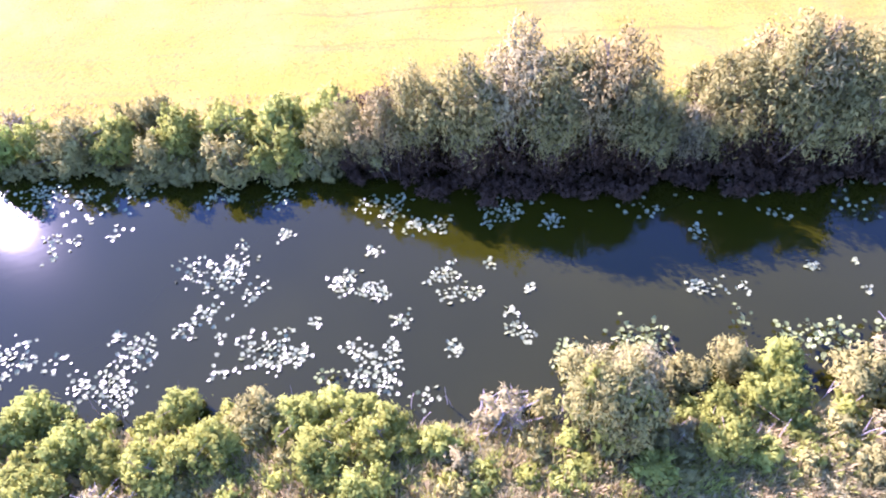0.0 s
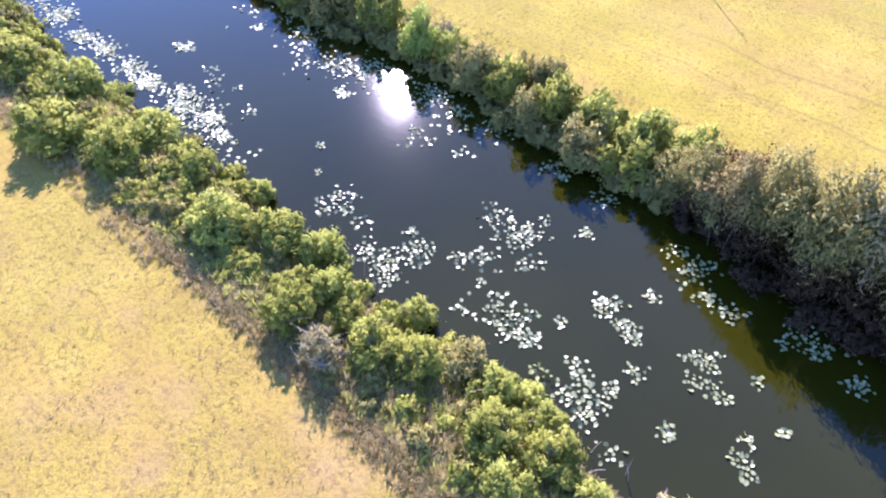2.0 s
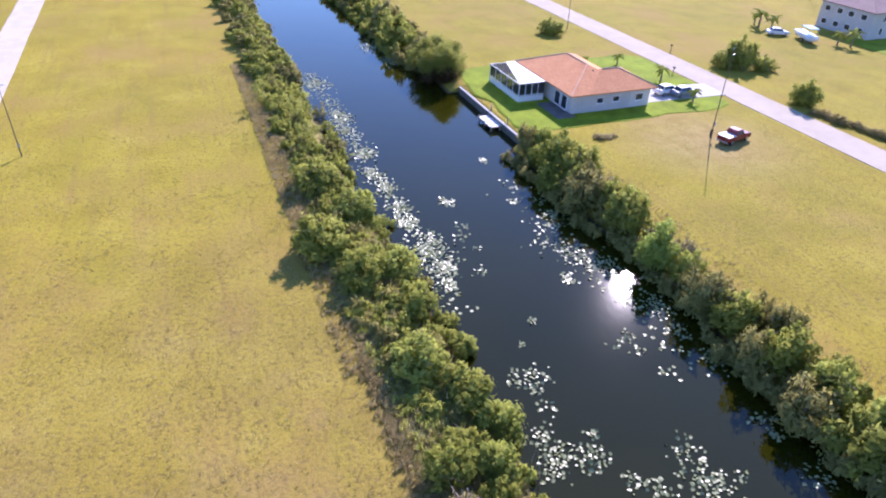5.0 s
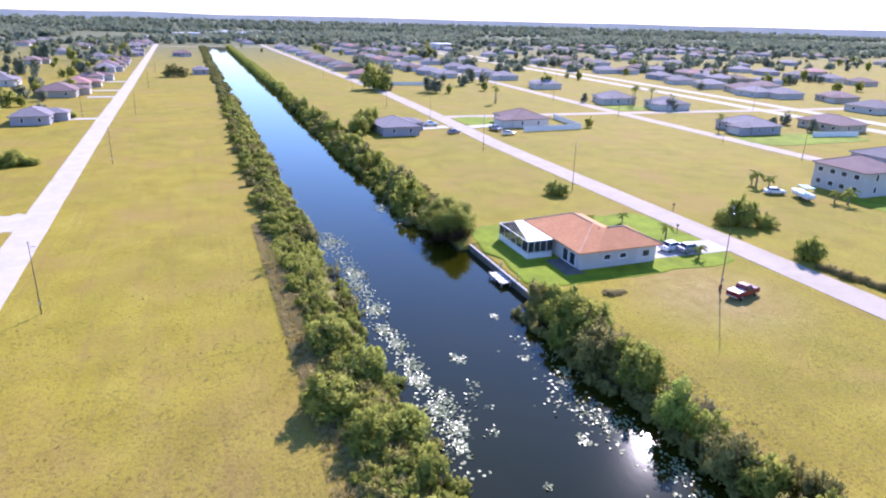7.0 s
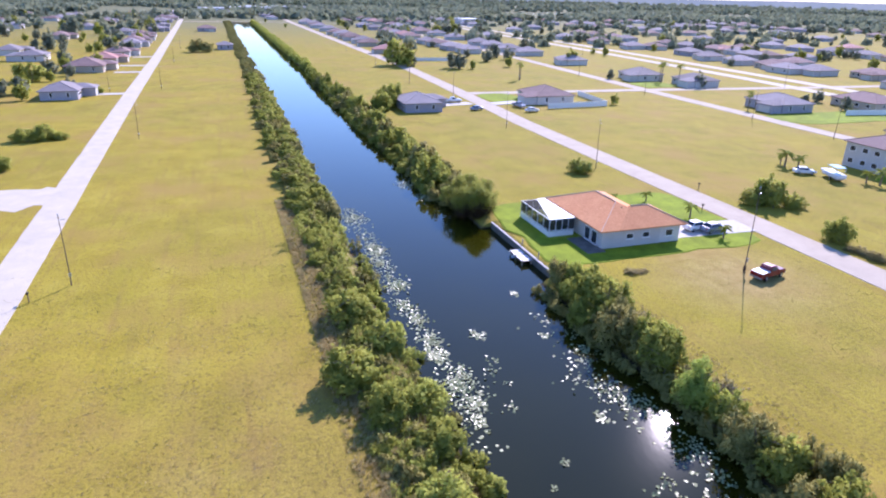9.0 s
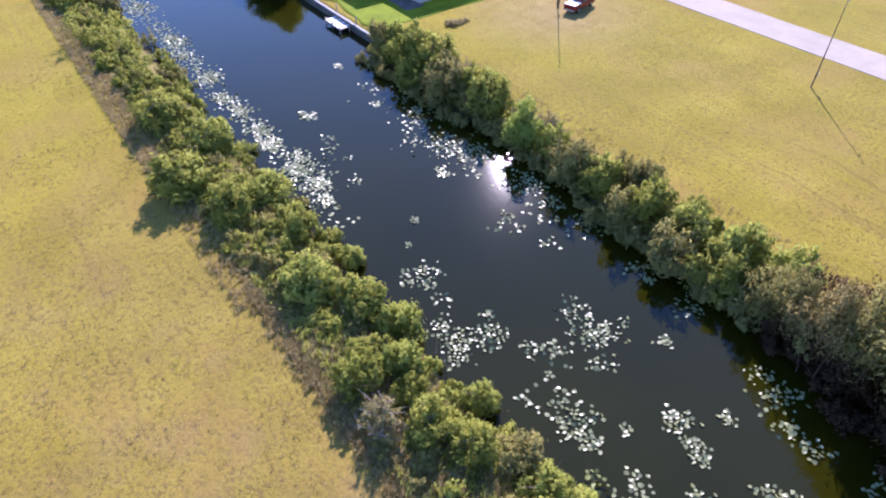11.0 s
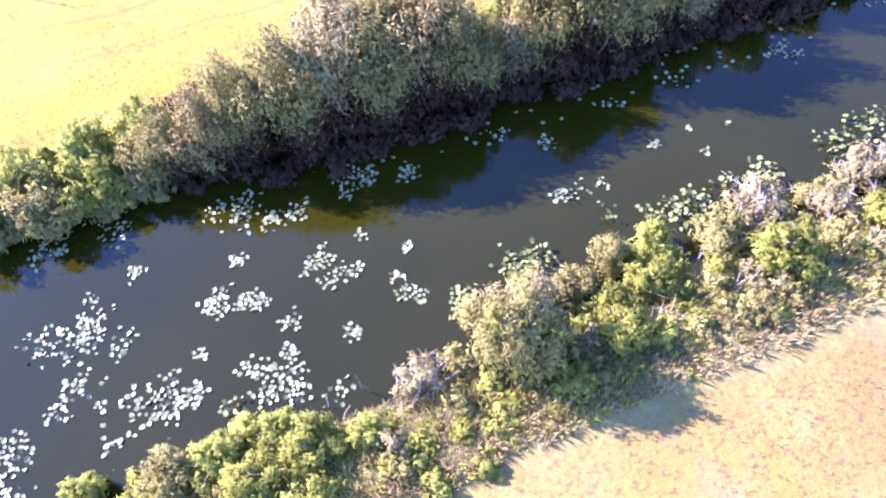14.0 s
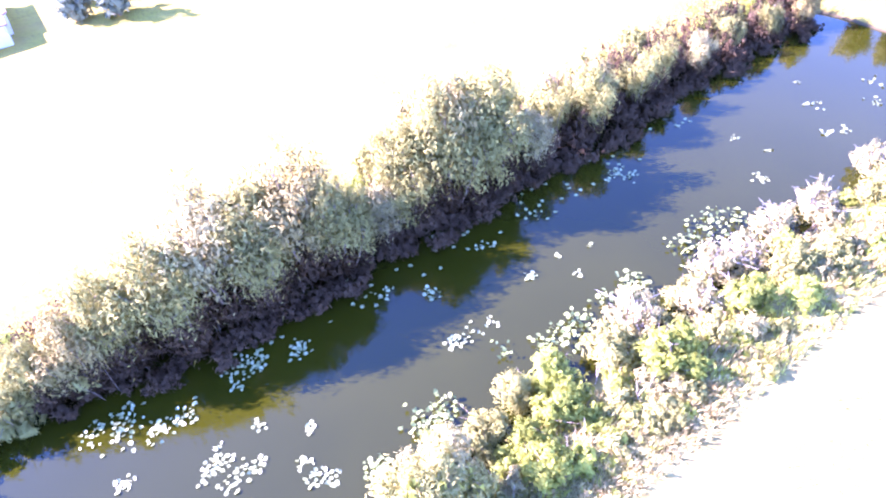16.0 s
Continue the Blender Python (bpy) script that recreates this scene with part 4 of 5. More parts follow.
FLOATING_B = [
    [(26.1, 10.4, 0.57, 10), (26.6, 9.8, 0.46, 6), (25.4, 9.7, 0.45, 6)], [(25.3, 8.1, 0.59, 16), (24.7, 7.2, 0.37, 4)],
    [(26.5, 3.3, 0.72, 16), (25.1, 2.7, 0.77, 18), (24.8, 1.3, 0.41, 6), (25.8, 4.4, 0.22, 2)], [(28.6, 8.2, 0.39, 8)], [(22.8, 5.9, 0.49, 9)],
    [(27.2, 0.3, 0.35, 5)], [(23.4, -1.0, 0.40, 6), (22.2, -1.1, 0.39, 8), (21.5, -1.8, 0.45, 8)], [(20.6, 2.7, 0.40, 9)], [(25.1, -2.3, 0.27, 4)],
    [(20.9, 9.0, 0.49, 6), (20.2, 7.9, 0.69, 14), (19.0, 8.2, 0.61, 10), (19.2, 6.8, 0.84, 18), (20.9, 6.4, 0.41, 7), (18.4, 6.8, 0.50, 8)]
]
FLOATING_C = [
    [(22.8, 11.4, 0.37, 5)], [(32.1, -0.5, 0.93, 22), (31.9, -1.5, 0.55, 8), (30.9, 0.2, 0.37, 4)],
    [(33.4, 8.8, 1.03, 16), (32.6, 7.2, 1.00, 18), (30.9, 5.7, 0.70, 12), (30.9, 3.8, 0.76, 14), (34.1, 6.5, 0.33, 4)], [(30.9, -4.4, 0.64, 9)],
    [(30.6, 14.9, 0.42, 8)], [(34.3, 21.1, 0.46, 4), (34.5, 19.7, 0.45, 4), (34.7, 16.0, 0.79, 8)],
    [(30.5, 32.0, 0.72, 10), (30.6, 30.7, 0.57, 5), (28.9, 31.4, 0.47, 3), (30.8, 27.8, 0.46, 4)], [(24.1, 36.7, 0.42, 5), (21.8, 34.3, 0.27, 3)]
]
FLOATING_D = [
    [(24.4, 53.4, 0.79, 7), (23.4, 51.3, 0.77, 6), (23.9, 49.0, 0.51, 4), (22.7, 45.1, 0.68, 7)],
    [(20.1, 50.5, 1.48, 20), (19.9, 48.3, 1.45, 30), (19.6, 46.5, 1.19, 22), (18.3, 43.9, 0.92, 12), (18.7, 50.2, 0.73, 8)], [(17.4, 4.3, 0.51, 8)],
    [(24.9, -12.8, 0.45, 8)], [(26.3, -20.5, 0.30, 5)], [(26.5, -23.3, 0.19, 2), (24.5, -23.2, 0.29, 3), (25.9, -25.8, 0.15, 2)],
    [(24.9, -13.7, 0.66, 10), (24.7, -15.6, 0.37, 5)], [(29.2, -14.2, 0.63, 8)], [(31.2, -11.0, 1.00, 8)], [(31.1, -4.3, 0.72, 7)],
    [(31.0, -19.8, 0.60, 5)], [(30.4, -33.5, 1.01, 12)], [(31.3, -24.7, 0.61, 4)]
]
FLOATING_E = [
    [(34.9, 21.0, 0.62, 8), (34.4, 19.5, 0.41, 4)], [(34.1, 15.8, 1.02, 9)], [(26.3, -53.1, 0.69, 6), (29.5, -55.4, 0.29, 2)],
    [(25.1, -59.8, 0.70, 6), (23.0, -57.1, 0.54, 6)], [(23.0, -50.1, 0.52, 4), (22.3, -51.5, 0.43, 4)],
    [(27.7, -44.3, 0.36, 3), (24.8, -44.7, 0.26, 2), (22.6, -41.1, 0.58, 7)], [(30.9, -33.5, 0.68, 6), (29.7, -34.2, 0.36, 3)]
]
STANDING_A = [
    [(20.3, -4.2, 0.61, 14), (19.8, -4.9, 0.45, 8), (18.4, -3.9, 0.36, 6)], [(21.0, -7.9, 0.89, 20), (20.8, -9.1, 0.44, 8)], [(18.6, 10.2, 0.69, 10)],
    [(20.6, -18.6, 1.04, 24), (20.9, -20.0, 0.87, 18), (21.0, -17.0, 0.52, 10)], [(21.3, -22.8, 0.53, 10), (21.1, -25.3, 0.77, 20)],
    [(21.0, -30.9, 1.05, 26), (21.8, -33.9, 1.07, 30), (21.1, -35.7, 0.71, 12)], [(21.2, -9.3, 0.76, 16), (20.6, -7.7, 0.51, 8)],
    [(20.3, -4.4, 0.47, 10), (19.2, -3.7, 0.40, 6)], [(22.1, -14.8, 0.64, 6)]
]
BELT_A = [
    [(18.8, 102.2, 2.38, 40)], [(19.7, 87.2, 1.51, 36), (18.9, 81.9, 0.96, 16)], [(19.6, 73.9, 1.18, 26)],
    [(18.8, 68.2, 1.10, 20), (19.4, 64.3, 1.06, 20)], [(19.4, 58.9, 0.99, 18), (19.0, 55.6, 1.07, 22)],
    [(20.5, 52.1, 0.80, 10), (19.1, 50.0, 0.88, 16)], [(20.0, 46.9, 0.74, 14), (19.1, 44.1, 0.70, 12)],
    [(33.1, 119.8, 1.82, 24), (34.1, 111.4, 1.51, 20)], [(24.7, 58.8, 0.89, 8)], [(33.3, 67.5, 0.59, 5)], [(30.2, 41.3, 0.72, 7)],
    [(32.1, 56.5, 0.51, 4)], [(34.9, 52.7, 0.75, 6)]
]
for bunches in FLOATING_A + FLOATING_B + FLOATING_C + FLOATING_D + FLOATING_E:
    lily_patch(rng, bunches)
for bunches in STANDING_A:
    lily_patch(rng, bunches, 0.45)
for x, y, r, n in ((34.4, 42.2, 1.6, 60), (33.2, 45.0, 1.2, 30), (35.4, 35.2, 1.6, 44), (35.2, 31.4, 0.8, 16), (35.6, 27.4, 1.3, 20), (34.3, 51.0, 2.2, 34), (31.2, 46.6, 2.2, 26), (35.2, 56.0, 1.5, 14)):
    lily_patch(rng, [(x, y, r, n)])


def drift(label, x0, y0, x1, y1, spread, n):
    """Many pads in a belt, too small to tell apart singly."""
    vs, fs = [], []
    base = [Vector(v.co) for v in PAD.vertices]
    polys = [tuple(p.vertices) for p in PAD.polygons]
    for _ in range(n):
        t = rng.uniform(0, 1)
        lump = noise.noise(Vector((x0, t * abs(y1 - y0) * 0.12, 5.0)))
        if lump < rng.uniform(-0.5, 0.25):
            continue
        x = x0 + (x1 - x0) * t + rng.normal(0, spread) + lump * 1.2
        y = y0 + (y1 - y0) * t
        m = pose(x, y, rng.uniform(0.006, 0.03), rng.normal(0, 7), rng.normal(0, 7), rng.uniform(0, 360)) @ Matrix.Diagonal((1.0, 1.0, 1, 1))
        o = len(vs)
        vs += [m @ v for v in base]
        fs += [tuple(i + o for i in p) for p in polys]
    tagged(new("lily_drift", mesh_of("lily_drift", vs, fs, M_PAD)), label, "water lilies", kind="stuff")


def mat_of_pads(label, bunches, more):
    """A crowded growth of pads, joined."""
    vs, fs = [], []
    base = [Vector(v.co) for v in PAD.vertices]
    polys = [tuple(p.vertices) for p in PAD.polygons]
    for cx, cy, r, n in bunches:
        for _ in range(int(n * more)):
            m = pose(cx + rng.normal(0, r * 0.5), cy + rng.normal(0, r * 0.75), rng.uniform(0.01, 0.06), rng.normal(0, 10), rng.normal(0, 10), rng.uniform(0, 360))
            o = len(vs)
            vs += [m @ v for v in base]
            fs += [tuple(i + o for i in p) for p in polys]
    tagged(new("lily_drift", mesh_of("lily_drift", vs, fs, M_PAD)), label, "water lilies", kind="stuff")


for bunches in BELT_A:
    mat_of_pads("crowded belt of pale lily pads at the bank", bunches, 4.4)
drift("dense belt of pale lily pads along the bank", 18.9, 39.5, 18.6, 66, 0.8, 260)
drift("dense belt of pale lily pads along the bank", 18.8, 66, 18.9, 108, 0.8, 420)
drift("belt of pale lily pads under the far bushes", 34.8, 108, 35.4, 135, 0.7, 320)
drift("thin scatter of pads by the far bank", 34.0, 26, 33.4, 62, 1.5, 150)
drift("thin scatter of pads in the shade of the tall trees", 33.0, -2, 32.5, -45, 1.0, 90)


# ---- grasses ----
def tufts(name, label, spots, blades, height, spread, material, seed):
    r2 = np.random.default_rng(seed)
    n = len(spots) * blades
    p = np.repeat(spots, blades, axis=0)
    a = r2.uniform(0, 2 * math.pi, n)
    h = height * r2.uniform(0.5, 1.3, n)
    lean = r2.uniform(0.2, 0.8, n) * spread
    w = 0.022 + 0.045 * height
    base = p + np.stack([r2.normal(0, 0.08, n), r2.normal(0, 0.08, n), np.full(n, -0.05)], axis=1)
    tip = base + np.stack([np.cos(a) * lean, np.sin(a) * lean, h], axis=1)
    side = np.stack([-np.sin(a), np.cos(a), np.zeros(n)], axis=1) * w
    mid = (base + tip) / 2 + np.array([0, 0, 1]) * (0.12 * h)[:, None]
    v = np.stack([base - side * 0.5, base + side * 0.5, mid + side, tip], axis=1).reshape(-1, 3)
    f = np.arange(4 * n).reshape(-1, 4)
    tagged(new(name, leaf_mesh(name, v, f, material)), label, "grass", kind="stuff")


def stalks(label, n, x0, x1, y0, y1, low, high, material, seed):
    """Thin upright dead stems, each a slim three-sided taper with a slight lean."""
    r2 = np.random.default_rng(seed)
    vs, fs = [], []
    for _ in range(n):
        x, y, h = r2.uniform(x0, x1), r2.uniform(y0, y1), r2.uniform(low, high)
        z = max(ground_z(x, y), 0.0) - 0.1
        lx, ly = r2.normal(0, 0.14, 2) * h
        v, f = tube([(x, y, z), (x + lx * 0.4, y + ly * 0.4, z + h * 0.55), (x + lx, y + ly, z + h)], [0.026, 0.02, 0.009], 3)
        o = len(vs)
        vs += v
        fs += [tuple(i + o for i in q) for q in f]
    tagged(new("dead_stalks", mesh_of("dead_stalks", vs, fs, material)), label, "dead stems", kind="stuff")


def spots_in(n, x0, x1, y0, y1, seed, keep=-0.3, scale=0.08):
    r2 = np.random.default_rng(seed)
    out = []
    for _ in range(n):
        x, y = r2.uniform(x0, x1), r2.uniform(y0, y1)
        if x < 10.3 - 2.2 * smooth(-4, 8, y) and x > 7.9:
            continue
        if noise.noise(Vector((x * scale, y * scale, seed))) > keep + r2.uniform(-0.3, 0.3):
            out.append((x, y, max(ground_z(x, y), 0.0)))
    return np.array(out)


tufts("bank_grass", "tall dry brown grass along the canal bank", spots_in(2400, 8.2, 12.0, -66, 110, 3, -0.5), 9, 0.42, 0.45, M_REED, 31)
tufts("bank_grass", "pale green weeds on the canal bank", spots_in(7600, 8.6, 15.8, -66, 60, 4, -0.5), 9, 0.34, 0.5, M_WEED, 32)
tufts("bank_grass", "pale yellow-green weeds between the bank shrubs", spots_in(3600, 9.0, 15.5, -66, 60, 9, -0.3), 7, 0.65, 0.5, M_LEAF_BRIGHT, 37)
tufts("bank_grass", "tall straw-coloured dead stalks among the bank shrubs", spots_in(1700, 10.2, 15.8, -48, 62, 10, -0.35), 9, 0.7, 0.6, M_REED, 38)
tufts("bank_grass", "tall dry grass behind the bank trees", spots_in(4200, 42.0, 46.0, -66, 69, 5, -0.5), 6, 0.22, 0.24, M_REED, 33)
tufts("bank_grass", "unmown tan grass between the pasture and the shrubs", np.concatenate([spots_in(3000, 6.9, 9.3, 34, 112, 11, -0.6), spots_in(1100, 7.8, 9.6, 6, 34, 12, -0.6)]), 9, 0.36, 0.4, M_REED, 39)
tufts("pasture_grass", "short dry tufts in the mown pasture", spots_in(12000, -30, 8.8, -45, 70, 6, -0.05, 0.15), 4, 0.2, 0.22, M_REED, 34)
tufts("pasture_grass", "short green tufts in the mown pasture", spots_in(7000, -30, 8.8, -45, 90, 7, 0.1, 0.1), 4, 0.2, 0.2, M_LEAF_OLIVE, 35)
tufts("pasture_grass", "short tufts in the pasture across the canal", spots_in(9000, 46, 79, -40, 69, 8, 0.05, 0.12), 4, 0.14, 0.16, M_LEAF_OLIVE, 36)

stalks("pale dead stems among the brush under the bank trees", 190, 35.4, 37.6, -38, 8, 1.4, 3.6, M_BARK, 71)
stalks("pale bare twigs among the shrubs of the bank", 110, 13.6, 17.2, -40, 24, 1.0, 2.1, M_TWIG, 72)

# ---- seawall and dock ----
wall = root("seawall", pose(40.05, 69.6, 0), "low white concrete seawall along the canal", "seawall", kind="structure")
for k in range(9):
    part("panel", box_mesh("panel", (0.16, 2.42, 2.2), M_STAINED_SHADED, (0, 1.22 + k * 2.44, -1.2), 0.015), wall)
    part("cap", box_mesh("cap", (0.34, 2.425, 0.16), M_CONCRETE, (0, 1.22 + k * 2.44, 1.0), 0.03), wall)
dock = root("dock", pose(39.1, 78.0, 0), "small white wooden boat dock on posts beside the seawall", "dock")
for k in range(15):
    part("plank", box_mesh("plank", (1.75, 0.26, 0.05), M_TRIM if k % 4 else M_WOOD, (0, -2.2 + k * 0.3, 0.62)), dock)
for sx in (-0.75, 0.6):
    part("beam", box_mesh("beam", (0.1, 4.4, 0.16), M_WOOD, (sx, -0.1, 0.46)), dock)
for sx in (-0.78, 0.62):
    for sy in (-2.1, 0.0, 1.9):
        part("post", mesh_of("post", *tube([(sx, sy, -1.6), (sx, sy, 0.95)], [0.1, 0.09], 8), M_WOOD), dock)
for y0 in (75.4, 80.8):
    ob = root("mooring_post", pose(40.6, y0, 1.0), "weathered wooden mooring post at the seawall", "post", "mooring posts")
    part("shaft", mesh_of("shaft", *tube([(0, 0, -0.3), (0, 0, 1.0)], [0.09, 0.08], 8), M_WOOD), ob)


# ---- houses ----
def hip(name, x0, x1, y0, y1, z, rise, material, eave=0.18):
    """A hipped roof with a closed underside and a fascia."""
    w, d = x1 - x0, y1 - y0
    if d >= w:
        a, b = ((x0 + x1) / 2, y0 + w / 2, z + rise), ((x0 + x1) / 2, y1 - w / 2, z + rise)
    else:
        a, b = (x0 + d / 2, (y0 + y1) / 2, z + rise), (x1 - d / 2, (y0 + y1) / 2, z + rise)
    lo = [(x0, y0), (x1, y0), (x1, y1), (x0, y1)]
    vs = [(x, y, z - eave) for x, y in lo] + [(x, y, z) for x, y in lo] + [a, b]
    fs = [(0, 3, 2, 1)] + [(k, (k + 1) % 4, 4 + (k + 1) % 4, 4 + k) for k in range(4)]
    if d >= w:
        fs += [(4, 5, 8), (5, 6, 9, 8), (6, 7, 9), (7, 4, 8, 9)]
    else:
        fs += [(4, 5, 9, 8), (5, 6, 9), (6, 7, 8, 9), (7, 4, 8)]
    return mesh_of(name, vs, fs, material)


def ridge_caps(name, x0, x1, y0, y1, z, rise, material, which=(0, 1, 2, 3)):
    w = x1 - x0
    a, b = Vector(((x0 + x1) / 2, y0 + w / 2, z + rise)), Vector(((x0 + x1) / 2, y1 - w / 2, z + rise))
    if y1 - y0 < w:
        d = y1 - y0
        a, b = Vector((x0 + d / 2, (y0 + y1) / 2, z + rise)), Vector((x1 - d / 2, (y0 + y1) / 2, z + rise))
        ends = [((x0, y0), a), ((x0, y1), a), ((x1, y0), b), ((x1, y1), b)]
    else:
        ends = [((x0, y0), a), ((x1, y0), a), ((x0, y1), b), ((x1, y1), b)]
    pieces = [tube([a, b], [0.11, 0.11], 6)] if (a - b).length > 0.1 else []
    for (x, y), top in [ends[k] for k in which]:
        pieces.append(tube([(x, y, z + 0.02), top], [0.08, 0.08], 6))
    return mesh_of(name, *join(pieces), material)


def window(parent, at, width, height, rz):
    """A window in a wall: frame, glass and sill, its outside towards local -y."""
    w = root("window", pose(*at, 0, 0, rz), "", "")
    w.parent = parent
    for sx in (-1, 1):
        part("frame", box_mesh("frame", (0.08, 0.1, height), M_TRIM, (sx * width / 2, -0.03, 0)), w)
    for z in (0, height - 0.08):
        part("frame", box_mesh("frame", (width + 0.08, 0.104, 0.08), M_TRIM, (0, -0.032, z)), w)
    part("pane", box_mesh("pane", (width - 0.06, 0.02, height - 0.1), M_GLASS, (0, -0.015, 0.05)), w)
    part("sill", box_mesh("sill", (width + 0.24, 0.16, 0.06), M_TRIM, (0, -0.06, -0.07)), w)


def simple_window(name, width, height):
    """A far window as one mesh: frame and glass set back in it."""
    vs, fs = [], []
    w, h, t, d = width / 2, height, 0.1, 0.07
    outer = [(-w, 0), (w, 0), (w, h), (-w, h)]
    inner = [(-w + t, t), (w - t, t), (w - t, h - t), (-w + t, h - t)]
    vs = [(x, 0, z) for x, z in outer] + [(x, -d, z) for x, z in outer] + [(x, -d, z) for x, z in inner] + [(x, -0.015, z) for x, z in inner]
    fs = []
    for k in range(4):
        j = (k + 1) % 4
        fs += [(k, j, 4 + j, 4 + k), (4 + k, 4 + j, 8 + j, 8 + k), (8 + k, 8 + j, 12 + j, 12 + k)]
    me = mesh_of(name, vs, fs + [(12, 13, 14, 15)], M_TRIM)
    me.materials.append(M_GLASS)
    me.polygons[len(me.polygons) - 1].material_index = 1
    return me


SIMPLE_WINDOW = simple_window("window", 1.5, 1.2)
SIMPLE_TALL = simple_window("window", 1.0, 1.6)
GARAGE = box_mesh("garage_door", (4.8, 0.1, 2.1), M_DOOR, (0, 0, 0), 0.02)
FRONT_DOOR = box_mesh("door", (1.0, 0.12, 2.05), M_DOOR, (0, 0, 0), 0.02)


def house(m, w, d, storeys, roof, walls, label, wing=True, group="houses of the estate", near=True):
    """A plain family house, front towards local -y: walls, hipped roofs, windows, doors."""
    ob = root("house", m, label, "house", group)
    h = 2.75 * storeys
    part("wall", box_mesh("wall", (w, d, h + 0.35), walls, (0, 0, -0.3)), ob)
    ww, dd = w / 2 + 0.55, d / 2 + 0.55
    rise = 0.36 * min(ww, dd)
    part("roof", hip("roof", -ww, ww, -dd, dd, h + 0.12, rise, roof), ob)
    if near:
        part("ridge", ridge_caps("ridge", -ww, ww, -dd, dd, h + 0.12, rise, roof), ob)
    if wing:
        part("wing_wall", box_mesh("wing_wall", (w * 0.42, 4.0, 2.95), walls, (w * 0.26, -d / 2 - 1.97, -0.3)), ob)
        part("wing_roof", hip("wing_roof", w * 0.05 - 0.5, w * 0.47 + 0.5, -d / 2 - 4.5, 0, 2.75, 1.3, roof), ob)
        part("garage_door", GARAGE, ob, pose(w * 0.26, -d / 2 - 4.02, 0))
    else:
        part("garage_door", GARAGE, ob, pose(w * 0.27, -d / 2 - 0.05, 0))
    part("door", FRONT_DOOR, ob, pose(-w * 0.03, -d / 2 - 0.05, 0))
    for s in range(storeys):
        z = 0.9 + 2.75 * s
        for x in ((-0.38, -0.2) if s == 0 else (-0.36, -0.12, 0.14, 0.36)):
            part("window", SIMPLE_WINDOW, ob, pose(x * w, -d / 2 - 0.01, z))
        for x in (-0.34, -0.1, 0.12, 0.36) if near else (-0.3, 0.2):
            part("window", SIMPLE_WINDOW, ob, pose(x * w, d / 2 + 0.01, z, 0, 0, 180))
        for y in (-0.25, 0.2) if near else ():
            part("window", SIMPLE_TALL, ob, pose(w / 2 + 0.01, y * d, z - 0.1, 0, 0, 90))
            part("window", SIMPLE_TALL, ob, pose(-w / 2 - 0.01, y * d, z - 0.1, 0, 0, -90))
    return ob


# the house with the clay roof by the canal
home = root("house", pose(0, 0, 1.3), "one-storey pale stucco house with a terracotta tile hip roof", "house")
HX0, HX1, HY0, HY1, EAVE = 50.9, 61.0, 75.5, 91.6, 2.95
part("wall", box_mesh("wall", (HX1 - HX0, HY1 - HY0, EAVE + 0.25), M_WALL_WHITE, ((HX0 + HX1) / 2, (HY0 + HY1) / 2, -0.35)), home)
part("wing_wall", box_mesh("wing_wall", (8.0, 7.6, EAVE + 0.2), M_WALL_WHITE, (60.5, 79.32, -0.35)), home)
part("roof", hip("roof", HX0 - 0.8, HX1 + 0.8, HY0 - 0.75, HY1 + 0.7, EAVE + 0.05, 2.45, M_ROOF_CLAY), home, label="terracotta tile hip roof")
part("ridge", ridge_caps("ridge", HX0 - 0.8, HX1 + 0.8, HY0 - 0.75, HY1 + 0.7, EAVE + 0.05, 2.45, surface("pale_ridge_tile", (0.70, 0.47, 0.33), 0.8), (0, 2, 3)), home, label="pale mortar ridge tiles")
part("wing_roof", hip("wing_roof", 53.2, 65.3, HY0 - 0.755, 84.0, EAVE + 0.052, 1.98, M_ROOF_CLAY), home)
part("wing_ridge", ridge_caps("wing_ridge", 53.2, 65.3, HY0 - 0.755, 84.0, EAVE + 0.052, 1.98, bpy.data.materials["pale_ridge_tile"], (2, 3)), home)
for x in (55.6, 58.4):
    window(home, (x, HY0 - 0.035, 1.2), 1.2, 0.9, 0)
window(home, (62.6, 75.5, 1.0), 1.3, 1.1, 0)
for y in (77.6, 79.6):
    window(home, (HX0 - 0.01, y, 0.15), 1.5, 2.05, -90)
part("garage_door", box_mesh("garage_door", (0.1, 4.9, 2.15), M_DOOR, (64.53, 79.3, 0), 0.02), home)
# the slab's dark colour stands for the shadow of the house
part("patio", box_mesh("patio", (3.0, 6.5, 0.16), M_STAINED_SHADED, (49.6, 77.6, -0.1), 0.02), home, label="concrete patio slab with the house's shade in its colour")
part("vent", mesh_of("vent", *tube([(56.2, 79.2, EAVE + 1.1), (56.2, 79.2, EAVE + 2.0)], [0.09, 0.09], 8), M_BLACK), home)
# the screened pool enclosure with its white solid roof
cage = root("pool_enclosure", pose(0, 0, 1.28), "screened pool enclosure with white frame and solid roof panel", "enclosure")
CX0, CX1, CY0, CY1, CH = 45.7, 50.0, 82.2, 92.4, 2.72
cover_v = [(50.05, 92.5, CH + 0.06), (48.5, 92.5, CH + 0.06), (45.65, 82.1, CH + 0.06), (50.05, 82.1, CH + 0.06)]
part("roof_panel", mesh_of("roof_panel", cover_v + [(x, y, z + 0.12) for x, y, z in cover_v], [(0, 1, 2, 3), (7, 6, 5, 4)] + [(k, (k + 1) % 4, 4 + (k + 1) % 4, 4 + k) for k in range(4)], M_COVER), cage, label="white insulated roof panel")
for k in range(6):
    y = CY0 + (CY1 - CY0) * k / 5
